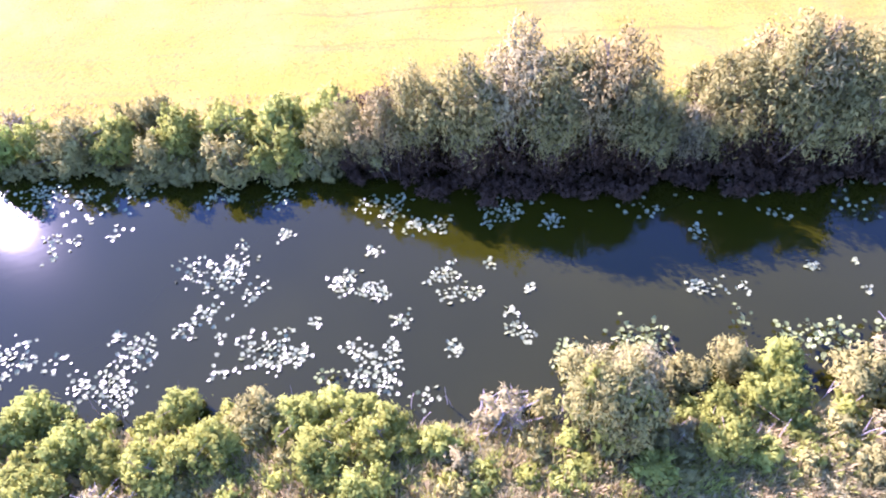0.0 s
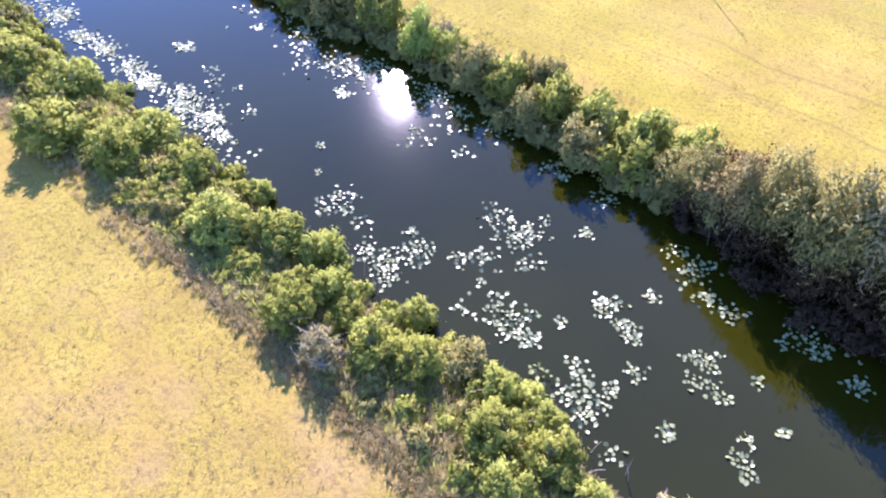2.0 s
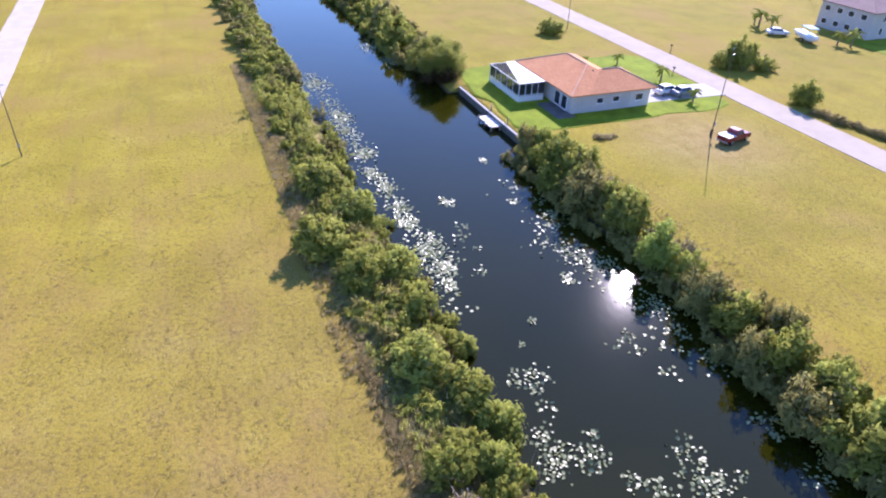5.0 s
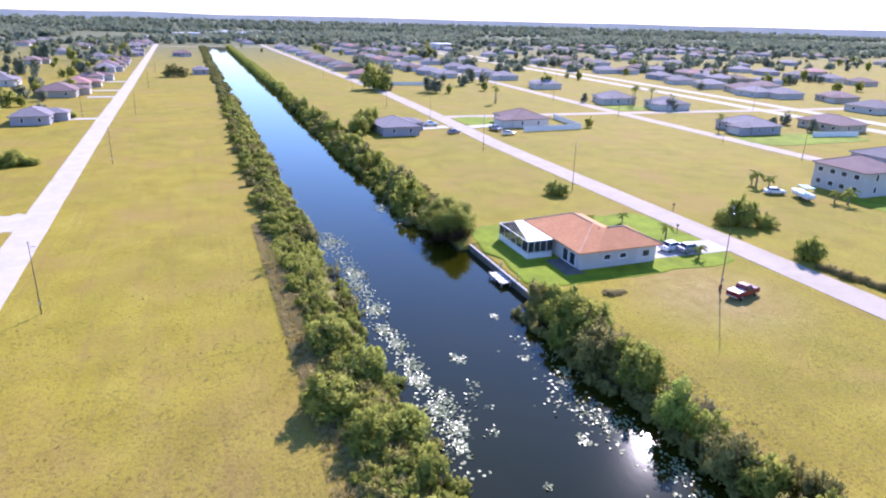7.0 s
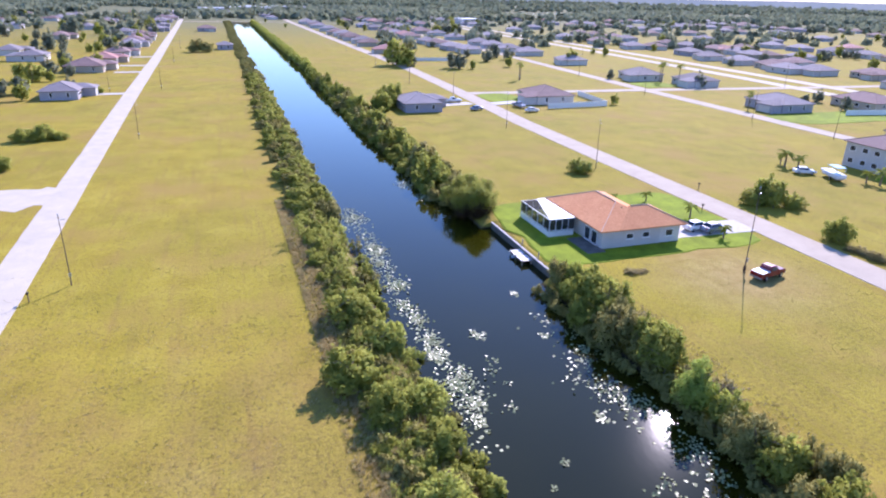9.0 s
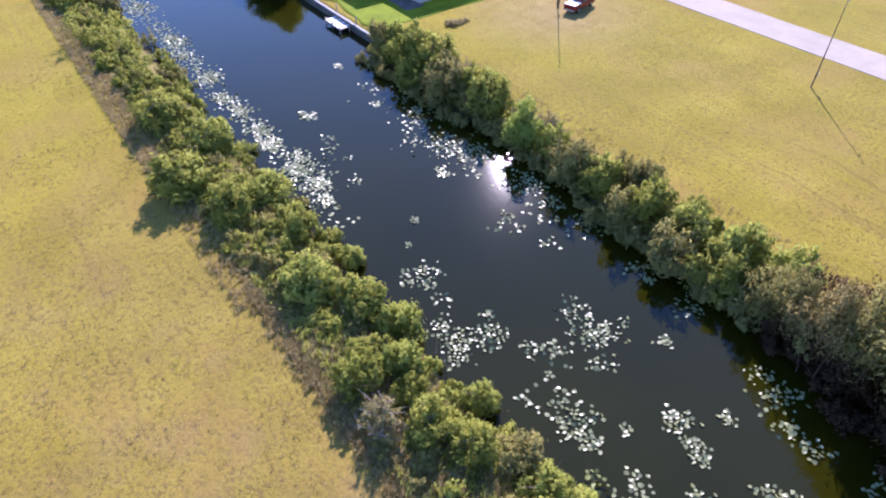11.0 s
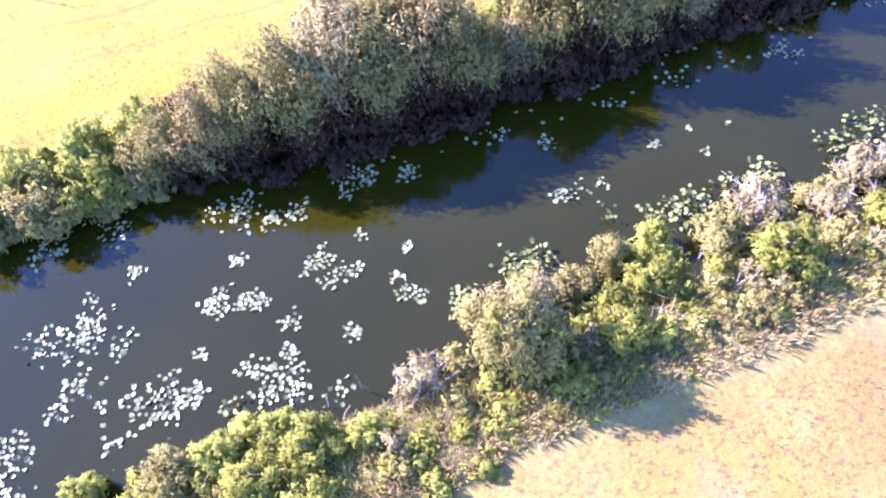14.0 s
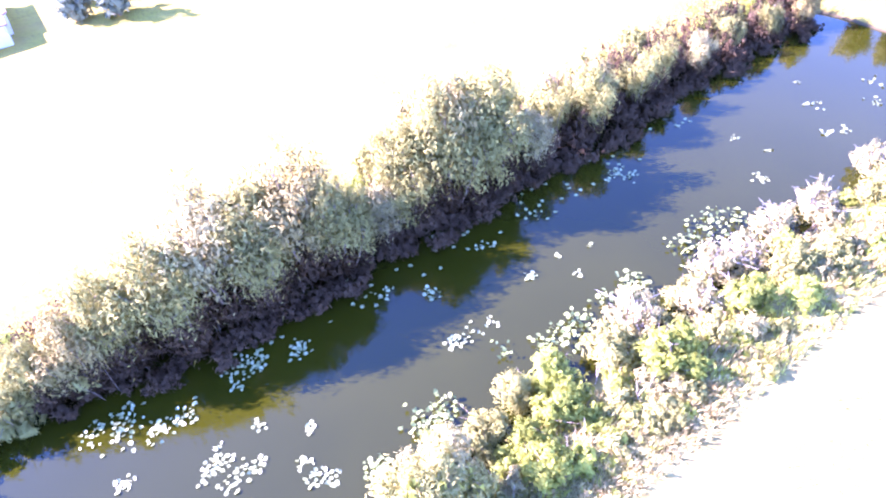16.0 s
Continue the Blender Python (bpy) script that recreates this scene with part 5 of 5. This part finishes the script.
    part("post", box_mesh("post", (0.09, 0.09, CH), M_TRIM, (CX0, y, 0)), cage)
for k in range(1, 4):
    x = CX0 + (CX1 - CX0) * k / 4
    part("post", box_mesh("post", (0.09, 0.09, CH), M_TRIM, (x, CY0, 0)), cage)
    part("post", box_mesh("post", (0.09, 0.09, CH), M_TRIM, (x, CY1, 0)), cage)
for z in (0.0, 0.95, CH):
    part("rail", box_mesh("rail", (0.092, CY1 - CY0, 0.09), M_TRIM, (CX0, (CY0 + CY1) / 2, z)), cage)
    part("rail", box_mesh("rail", (CX1 - CX0, 0.092, 0.09), M_TRIM, ((CX0 + CX1) / 2, CY0, z)), cage)
    part("rail", box_mesh("rail", (CX1 - CX0, 0.092, 0.09), M_TRIM, ((CX0 + CX1) / 2, CY1, z)), cage)
part("kick_plate", box_mesh("kick_plate", (0.05, CY1 - CY0 - 0.1, 0.8), M_TRIM, (CX0 - 0.02, (CY0 + CY1) / 2, 0.05)), cage)
part("kick_plate", box_mesh("kick_plate", (CX1 - CX0 - 0.1, 0.05, 0.8), M_TRIM, ((CX0 + CX1) / 2, CY0 - 0.02, 0.05)), cage)
part("screen", mesh_of("screen", [(CX0, CY0, 0.95), (CX0, CY1, 0.95), (CX0, CY1, CH), (CX0, CY0, CH)], [(0, 1, 2, 3)], M_SCREEN), cage, label="dark insect screen")
part("screen", mesh_of("screen", [(CX0, CY0, 0.95), (CX1, CY0, 0.95), (CX1, CY0, CH), (CX0, CY0, CH)], [(0, 1, 2, 3)], M_SCREEN), cage, label="dark insect screen")
part("screen", mesh_of("screen", [(CX0, CY1, 0.95), (CX1, CY1, 0.95), (CX1, CY1, CH), (CX0, CY1, CH)], [(0, 1, 2, 3)], M_SCREEN), cage, label="dark insect screen")
part("screen", mesh_of("screen", [(45.7, 82.3, CH + 0.03), (48.4, 92.4, CH + 0.03), (45.7, 92.4, CH + 0.03)], [(0, 1, 2)], M_SCREEN), cage, label="dark insect screen")
part("deck", box_mesh("deck", (CX1 - CX0 + 0.6, CY1 - CY0 + 0.4, 0.14), M_CONCRETE, ((CX0 + CX1) / 2, (CY0 + CY1) / 2, -0.12), 0.02), cage)

ROOFS = {"grey": (M_ROOF_GREY, "grey shingle roof"), "brown": (M_ROOF_BROWN, "brown shingle roof"), "pink": (M_ROOF_PINK, "faded red tile roof")}
WALLS = {"white": (M_WALL_WHITE, "white stucco"), "cream": (M_WALL_CREAM, "cream stucco"), "grey": (M_WALL_GREY, "blue-grey stucco")}


def home_at(x, y, rz, w=16, d=12, storeys=1, roof="grey", walls="white", wing=True, near=True):
    key = ("house", w, d, storeys, roof, walls, wing, near)
    m = pose(x, y, 1.25, 0, 0, rz)
    if key in MASTERS:
        return clone(MASTERS[key], m)
    label = "%s %s house with a %s" % ("two-storey" if storeys == 2 else "one-storey", WALLS[walls][1], ROOFS[roof][1])
    MASTERS[key] = house(m, w, d, storeys, ROOFS[roof][0], WALLS[walls][0], label, wing, "houses of the estate", near)
    return MASTERS[key]


# front side: local -y; 90 turns it towards +x, -90 towards -x
home_at(-50.5, 246, 90, 15, 11, 1, "grey", "grey")
home_at(-55.5, 325, 90, 18, 15, 1, "brown", "cream")
home_at(-53, 358, 90, 15, 12, 1, "pink", "cream")
home_at(-51, 394, 90, 15, 12, 1, "brown", "white")
home_at(-51, 455, 90, 15, 12, 1, "grey", "white")
home_at(-68, 575, 90, 15, 12, 1, "grey", "white")
home_at(-48, 620, 90, 15, 12, 1, "grey", "grey")
home_at(-87, 375, -90, 15, 12, 1, "grey", "white")
home_at(-8, 625, 0, 15, 12, 1, "brown", "grey")
home_at(4, 436, -90, 12, 9, 1, "grey", "grey", False)
home_at(59.5, 201, 90, 15, 12, 1, "grey", "grey")
home_at(109, 208, -90, 16, 14, 1, "brown", "white")
home_at(184, 259, -90, 16, 13, 1, "grey", "white")
home_at(183, 176, -90, 17, 13, 1, "grey", "grey")
home_at(219, 172, 90, 18, 13, 1, "brown", "cream")
home_at(140.4, 101, 90, 13, 12, 2, "brown", "white", False)
home_at(176, 118, 90, 15, 12, 1, "grey", "grey")
home_at(110, 12, -90, 16, 12, 1, "brown", "white")
for x, y, rz, roof, walls in ((283, 272, 90, "grey", "white"), (309, 243, -90, "brown", "cream"), (284, 206, 90, "grey", "white"), (305, 418, 90, "brown", "white"), (345, 392, -90, "pink", "cream"), (331, 349, 90, "grey", "cream"),
                              (300, 372, 90, "grey", "grey"), (372, 402, -90, "brown", "cream"), (318, 300, -90, "brown", "white"), (352, 330, 90, "grey", "white"), (196, 236, -90, "grey", "white")):
    home_at(x, y, rz, 16, 12, 1, roof, walls, True, False)
r3 = np.random.default_rng(11)
combos = [("grey", "white"), ("brown", "cream"), ("grey", "grey"), ("brown", "white"), ("pink", "cream")]


def row_of_homes(x, y0, y1, step, rz, chance):
    for y in np.arange(y0, y1, step):
        if r3.uniform() < chance:
            a, b = combos[int(r3.choice(5, p=(0.34, 0.24, 0.2, 0.14, 0.08)))]
            home_at(x + r3.uniform(-2, 2), y + r3.uniform(-3, 3), rz, 16, 12, 1, a, b, True, False)


row_of_homes(101, 380, 800, 26, -90, 0.85)
row_of_homes(150, 400, 820, 26, 90, 0.7)
row_of_homes(186, 330, 900, 27, -90, 0.75)
row_of_homes(225, 520, 900, 27, 90, 0.6)
for xx in (292, 340, 420, 470, 560, 610, 700, 760):
    row_of_homes(xx, 180, 950, 27, -90 if xx % 20 else 90, 0.46)
for xx in (-52, -105, -160, -210, -290, -340):
    row_of_homes(xx, 480 if xx > -60 else 260, 1000, 30, 90 if xx % 20 else -90, 0.4)
row_of_homes(-60, 660, 1100, 31, 90, 0.6)
row_of_homes(70, 860, 1200, 30, -90, 0.7)
row_of_homes(20, 860, 1200, 30, 90, 0.7)
# long white sheds on the skyline
for x, y, w in ((60, 1240, 70), (110, 1330, 110), (-5, 1150, 40), (300, 800, 22)):
    ob = root("warehouse", pose(x, y, 1.2), "long low white flat-roofed warehouse far away", "warehouse")
    part("wall", box_mesh("wall", (w, 30, 6.5), M_WALL_WHITE), ob)
    part("roof", box_mesh("roof", (w + 1, 31, 0.5), M_COVER, (0, 0, 6.5), 0.1), ob)


def fence(x0, y0, x1, y1):
    ob = root("fence", pose(x0, y0, 1.25), "white vinyl privacy fence round a yard", "fence", "yard fences")
    d = Vector((x1 - x0, y1 - y0, 0))
    n = max(1, int(d.length / 2.4))
    ang = math.degrees(math.atan2(d.y, d.x))
    for k in range(n):
        p = d * ((k + 0.5) / n)
        part("panel", FENCE_PANEL, ob, pose(p.x, p.y, 0, 0, 0, ang) @ Matrix.Diagonal((d.length / n / 2.4, 1, 1, 1)))
        q = d * (k / n)
        part("post", FENCE_POST, ob, pose(q.x, q.y, 0, 0, 0, ang))


FENCE_PANEL = box_mesh("panel", (2.3, 0.05, 1.75), M_TRIM, (0, 0, 0.03), 0.01)
FENCE_POST = box_mesh("post", (0.13, 0.13, 1.95), M_TRIM, (0, 0, -0.05), 0.015)
fence(102, 192, 125, 193)
fence(125, 193, 128, 218)
fence(196, 160, 214, 157)
fence(98, 352, 122, 350)


# ---- poles ----
def utility_pole(x, y, h, lean=0.0, arm=True):
    key = ("pole", arm)
    m = pose(x, y, 1.15, lean, lean * 0.4, 20) @ Matrix.Diagonal((1, 1, h / 10, 1))
    if key in MASTERS:
        return clone(MASTERS[key], m)
    ob = root("utility_pole", m, "tall weathered wooden utility pole on the grass verge", "utility pole", "utility poles along the streets")
    part("shaft", mesh_of("shaft", *tube([(0, 0, -0.4), (0.02, 0, 5), (0, 0, 10)], [0.085, 0.06, 0.035], 10), M_POLE), ob)
    part("insulator", mesh_of("insulator", *tube([(0, 0, 9.9), (0, 0, 10.12), (0, 0, 10.3)], [0.05, 0.09, 0.03], 8), M_STEEL), ob)
    part("bracket", box_mesh("bracket", (0.7, 0.08, 0.08), M_STEEL, (0.3, 0, 9.4), 0.01), ob)
    part("ground_plate", box_mesh("ground_plate", (0.3, 0.06, 0.5), M_STEEL, (0.02, -0.16, 1.4), 0.01), ob)
    MASTERS[key] = ob
    return ob


for x, y, h in ((-20.2, 82.8, 9.2), (-20.6, 171, 8.8), (-21.2, 259.5, 8.8), (-21.5, 353, 8.8), (-22, 440, 8.8), (-38.0, 256, 8.2), (65.6, 62.7, 12.0), (71.5, 28.6, 9.6), (75.6, 118, 10.5), (74.6, 164, 10.0), (77.4, 217, 10.0),
                (73.0, 259, 9.5), (125.3, 265, 10.0), (213, 362, 10.0), (155, 214, 10), (157, 160, 9.5), (157, 130, 9.5), (232, 222, 10.5), (158, 270, 10), (75, 330, 9.5), (75, 410, 9.5)):
    utility_pole(x, y, h, 1.0 if h < 10 else -0.6)
meter = root("utility_pedestal", pose(66.1, 63.2, 1.2), "small dark utility box at the foot of the pole", "utility box")
part("case", box_mesh("case", (0.3, 0.25, 0.8), M_BLACK, (0, 0, 0), 0.03), meter)
for x, y in ((78.6, 87.2), (-24.0, 79.0), (87.4, 99)):
    ob = root("mailbox", pose(x, y, 1.2), "small mailbox on a wooden post by the street", "mailbox", "mailboxes")
    part("post", box_mesh("post", (0.1, 0.1, 1.0), M_POLE), ob)
    part("case", box_mesh("case", (0.22, 0.5, 0.26), M_BLACK, (0, 0, 1.0), 0.05), ob)


# ---- vehicles ----
def profile_body(name, pts, width, material, bevel=0.06, taper=0.0):
    """A car body from its side outline, rounded, narrower towards the roof."""
    bm = bmesh.new()
    left = [bm.verts.new((x, -width / 2 + taper * max(0, z - 0.9), z)) for x, z in pts]
    right = [bm.verts.new((x, width / 2 - taper * max(0, z - 0.9), z)) for x, z in pts]
    n = len(pts)
    bm.faces.new(left)
    bm.faces.new(right[::-1])
    for k in range(n):
        bm.faces.new((left[k], right[k], right[(k + 1) % n], left[(k + 1) % n]))
    bmesh.ops.recalc_face_normals(bm, faces=bm.faces[:])
    bmesh.ops.bevel(bm, geom=bm.edges[:], offset=bevel, segments=2, affect="EDGES", profile=0.5)
    return from_bm(name, bm, material)


def add_wheels(ob, xs, half, r=0.37):
    for x in xs:
        for s in (-1, 1):
            w = root("wheel", pose(x, s * half, r), "", "")
            w.parent = ob
            part("tyre", mesh_of("tyre", *tube([(0, -0.12, 0), (0, -0.09, 0), (0, 0.09, 0), (0, 0.12, 0)], [r * 0.86, r, r, r * 0.86], 16), M_BLACK), w)
            part("rim", mesh_of("rim", *tube([(0, -0.125, 0), (0, 0.125, 0)], [r * 0.58, r * 0.58], 12), M_STEEL), w)


def pickup(m, paint, label, bed_cover=None):
    ob = root("pickup_truck", m, label, "pickup truck")
    part("chassis", box_mesh("chassis", (5.3, 1.5, 0.25), M_BLACK, (0, 0, 0.35)), ob)
    part("hood", profile_body("hood", [(1.05, 0.45), (2.85, 0.45), (2.88, 0.95), (2.6, 1.14), (1.05, 1.2)], 1.92, paint, 0.08), ob)
    part("cab", profile_body("cab", [(-1.0, 0.45), (1.1, 0.45), (1.1, 1.2), (0.55, 1.84), (-0.75, 1.86), (-1.0, 1.2)], 1.94, paint, 0.08, 0.2), ob)
    part("windscreen", mesh_of("windscreen", [(1.13, -0.8, 1.24), (1.13, 0.8, 1.24), (0.63, 0.64, 1.78), (0.63, -0.64, 1.78)], [(0, 1, 2, 3)], M_GLASS), ob)
    for s in (-1, 1):
        part("side_window", mesh_of("side_window", [(-0.85, s * 0.94, 1.24), (0.9, s * 0.94, 1.24), (0.5, s * 0.82, 1.72), (-0.7, s * 0.82, 1.74)], [(0, 1, 2, 3)], M_GLASS), ob)
        part("headlight", box_mesh("headlight", (0.08, 0.36, 0.2), M_LAMP_GLASS, (2.86, s * 0.72, 0.78), 0.02), ob)
        part("tail_light", box_mesh("tail_light", (0.06, 0.14, 0.4), M_TAIL, (-2.88, s * 0.88, 0.75), 0.02), ob)
        part("bed_side", box_mesh("bed_side", (1.9, 0.1, 0.72), paint, (-1.93, s * 0.9, 0.45), 0.03), ob)
        part("mirror", box_mesh("mirror", (0.12, 0.22, 0.16), paint, (0.85, s * 1.06, 1.22), 0.03), ob)
    part("tailgate", box_mesh("tailgate", (0.1, 1.7, 0.7), paint, (-2.84, 0, 0.47), 0.03), ob)
    part("bed_floor", box_mesh("bed_floor", (1.85, 1.7, 0.06), M_BLACK, (-1.9, 0, 0.6)), ob)
    if bed_cover:
        part("bed_cover", box_mesh("bed_cover", (1.92, 1.84, 0.08), bed_cover, (-1.92, 0, 1.17), 0.03), ob, label="white hard bed cover")
    part("bumper", box_mesh("bumper", (0.16, 1.86, 0.22), M_STEEL, (2.9, 0, 0.42), 0.04), ob)
    part("bumper", box_mesh("bumper", (0.16, 1.8, 0.2), M_STEEL, (-2.95, 0, 0.42), 0.04), ob)
    add_wheels(ob, (-1.75, 1.85), 0.86, 0.4)
    return ob


def car(m, paint, label):
    ob = root("car", m, label, "car")
    part("body", profile_body("body", [(-2.25, 0.35), (2.2, 0.35), (2.25, 0.72), (1.9, 0.9), (0.95, 1.0), (-2.0, 1.02), (-2.28, 0.8)], 1.8, paint, 0.07), ob)
    part("roof", profile_body("roof", [(-1.75, 0.98), (1.0, 0.98), (0.35, 1.5), (-1.2, 1.52)], 1.7, paint, 0.06, 0.35), ob)
    part("windscreen", mesh_of("windscreen", [(1.0, -0.74, 1.04), (1.0, 0.74, 1.04), (0.46, 0.6, 1.46), (0.46, -0.6, 1.46)], [(0, 1, 2, 3)], M_GLASS), ob)
    part("rear_window", mesh_of("rear_window", [(-1.76, 0.74, 1.04), (-1.76, -0.74, 1.04), (-1.3, -0.6, 1.46), (-1.3, 0.6, 1.46)], [(0, 1, 2, 3)], M_GLASS), ob)
    for s in (-1, 1):
        part("side_window", mesh_of("side_window", [(-1.5, s * 0.845, 1.05), (0.8, s * 0.845, 1.05), (0.3, s * 0.705, 1.43), (-1.15, s * 0.705, 1.44)], [(0, 1, 2, 3)], M_GLASS), ob)
        part("headlight", box_mesh("headlight", (0.08, 0.3, 0.14), M_LAMP_GLASS, (2.18, s * 0.66, 0.68), 0.02), ob)
        part("tail_light", box_mesh("tail_light", (0.06, 0.3, 0.14), M_TAIL, (-2.24, s * 0.66, 0.76), 0.02), ob)
    add_wheels(ob, (-1.4, 1.4), 0.8, 0.33)
    return ob


pickup(pose(67.6, 60.6, 1.22, 0, 0, 12) @ Matrix.Diagonal((0.88, 0.96, 1, 1)), M_RED, "dark red pickup truck with a white bed cover on the grass", M_TRIM)
car(pose(70.6, 78.9, 1.35, 0, 0, 8), M_WHITE_PAINT, "white car parked on the driveway by the garage")
car(pose(72.8, 77.4, 1.35, 0, 0, 5), M_GREY_PAINT, "grey car parked on the white driveway")
pickup(pose(93.5, 196.5, 1.28, 0, 0, -80), M_GREY_PAINT, "dark grey pickup parked at the fenced house")
car(pose(94.0, 187.6, 1.25, 0, 0, 10), M_WHITE_PAINT, "white car parked on the grass by the fence")
car(pose(77.4, 194.0, 1.25, 0, 0, 20), M_GREY_PAINT, "dark car parked beside the street")
pickup(pose(75.0, 210.5, 1.3, 0, 0, 0), M_WHITE_PAINT, "white pickup on the driveway of the grey house")
car(pose(118.4, 103.0, 1.25, 0, 0, -25), M_WHITE_PAINT, "white car parked beside the covered boat")
boat = root("boat_on_trailer", pose(121.2, 98.2, 1.25, 0, 0, 70), "white motor boat on a trailer with a blue canvas cover", "boat")
part("hull", profile_body("hull", [(-3.0, 0.7), (2.2, 0.7), (3.3, 1.5), (-3.0, 1.45)], 2.3, M_WHITE_PAINT, 0.12), boat)
part("canopy", box_mesh("canopy", (3.4, 2.2, 0.12), M_BLUE_TARP, (-0.8, 0, 2.75), 0.05), boat, label="blue canvas canopy")
for sx in (-2.3, 0.7):
    for sy in (-0.95, 0.95):
        part("canopy_post", box_mesh("canopy_post", (0.06, 0.06, 1.4), M_STEEL, (sx, sy, 1.4)), boat)
part("trailer", box_mesh("trailer", (5.6, 1.6, 0.18), M_STEEL, (0, 0, 0.45)), boat)
add_wheels(boat, (-0.9,), 1.05, 0.33)

# ---- far woods and skyline ----
def far_tree(x, y, h, rng):
    v = int(rng.integers(3))
    leaf = (M_LEAF_HAZED, M_LEAF_GREEN, M_LEAF_HAZED)[v]
    plant(("far_tree", v), lambda: shrub_parts(700 + v, 420, 8.0, 3.6, 12, leaf, 1.5, 0.3, 0.0, 4),
          "tree", spot(x, y, 1.1, h / 8, rng.uniform(0, 360)), "dark green garden tree among the far houses", "tree", "trees of the estate", ("crown", "trunk"))


r4 = np.random.default_rng(17)
for _ in range(150):
    x, y = r4.uniform(95, 700), r4.uniform(240, 900)
    if noise.noise(Vector((x * 0.02, y * 0.012, 4.0))) < -0.05:
        x, y = x + r4.normal(0, 30), y + 40
    if min(abs(x - 83 - 4), abs(x - 166), abs(x - 245), abs(x - 265)) > 9 and not (90 < x < 300 and y < 300 and r4.uniform() < 0.85) and not (abs(y - 222) < 12):
        far_tree(x, y, r4.uniform(4, 9), r4)
for _ in range(110):
    x, y = -48 - abs(r4.normal(0, 130)), r4.uniform(215, 950)
    far_tree(x, y, r4.uniform(4, 9), r4)
for _ in range(45):
    far_tree(-46 - abs(r4.normal(0, 22)), r4.uniform(300, 800), r4.uniform(4, 8), r4)
for x, y, h in ((89, 323, 11), (93, 327, 8), (114, 311, 9), (111, 316, 8), (120, 309, 5), (159, 354, 7.5), (193, 229, 6.5), (-65, 258, 7), (-61, 240, 6), (-70, 250, 7.5), (-74, 236, 6.5), (-101, 566, 12), (-92, 436, 9), (-97, 428, 7),
                (-85, 567, 9), (188, 580, 11), (195, 588, 12), (203, 592, 11), (210, 597, 12), (217, 600, 10), (360, 323, 6), (367, 326, 7), (374, 328, 6), (401, 339, 6), (408, 341, 5), (316, 322, 7), (300, 345, 6), (340, 365, 8),
                (322, 388, 7), (296, 405, 6), (356, 372, 7), (205, 168, 5), (200, 181, 4), (212, 186, 5), (170, 262, 4.5), (130, 196, 4)):
    far_tree(x, y, h, r4)
for x, y, h in ((101, -4, 6), (98, -9, 7), (104, -14, 6.5), (100, -19, 6), (108, -6, 7)):
    far_tree(x, y, h, r4)


def woods(n, x0, x1, y0, y1, size, seed, label):
    """Distant woods: one sheet of many tree tops."""
    r5 = np.random.default_rng(seed)
    cx, cy = r5.uniform(x0, x1, n), r5.uniform(y0, y1, n)
    keep = np.array([noise.noise(Vector((a * 0.004, b * 0.004, seed))) > -0.25 for a, b in zip(cx, cy)])
    cx, cy = cx[keep], cy[keep]
    m = 12
    p = np.stack([np.repeat(cx, m), np.repeat(cy, m), np.full(len(cx) * m, 1.2)], axis=1)
    d = r5.normal(0, 1, (len(p), 3))
    d[:, 2] = np.abs(d[:, 2])
    d /= np.linalg.norm(d, axis=1, keepdims=True)
    p += d * np.array([size * 0.55, size * 0.55, size * 0.9]) * r5.uniform(0.6, 1.0, (len(p), 1))
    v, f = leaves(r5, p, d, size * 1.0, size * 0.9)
    tagged(new("far_woods", leaf_mesh("far_woods", v, f, M_LEAF_HAZED)), label, "woods", kind="stuff")


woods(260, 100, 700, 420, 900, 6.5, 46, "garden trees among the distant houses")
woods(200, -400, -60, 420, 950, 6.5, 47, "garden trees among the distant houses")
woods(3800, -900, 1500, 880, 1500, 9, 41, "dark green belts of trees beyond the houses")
woods(3400, -2000, 2600, 1500, 2600, 12, 42, "distant green woods on the plain, haze put into their colour")
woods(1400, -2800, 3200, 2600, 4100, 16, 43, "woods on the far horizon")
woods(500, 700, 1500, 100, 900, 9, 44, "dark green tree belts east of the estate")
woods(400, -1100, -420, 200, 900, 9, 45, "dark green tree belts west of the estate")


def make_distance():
    n = Nodes("glowing_haze_skyline")
    # the ring emits its own light, haze blue set as its colour
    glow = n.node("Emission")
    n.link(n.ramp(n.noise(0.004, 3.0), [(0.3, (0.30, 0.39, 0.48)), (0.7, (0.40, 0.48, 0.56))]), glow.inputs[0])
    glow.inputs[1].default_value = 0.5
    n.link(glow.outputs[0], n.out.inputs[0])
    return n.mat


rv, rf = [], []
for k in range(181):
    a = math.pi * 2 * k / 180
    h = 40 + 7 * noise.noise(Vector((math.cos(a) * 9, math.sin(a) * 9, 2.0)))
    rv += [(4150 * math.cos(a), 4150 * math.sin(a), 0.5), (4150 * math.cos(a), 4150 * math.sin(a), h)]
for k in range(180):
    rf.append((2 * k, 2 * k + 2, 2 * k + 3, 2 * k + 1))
tagged(new("backdrop", mesh_of("backdrop", rv, rf, make_distance())), "self-lit backdrop line of land with blue haze in its colour", "backdrop", kind="structure")
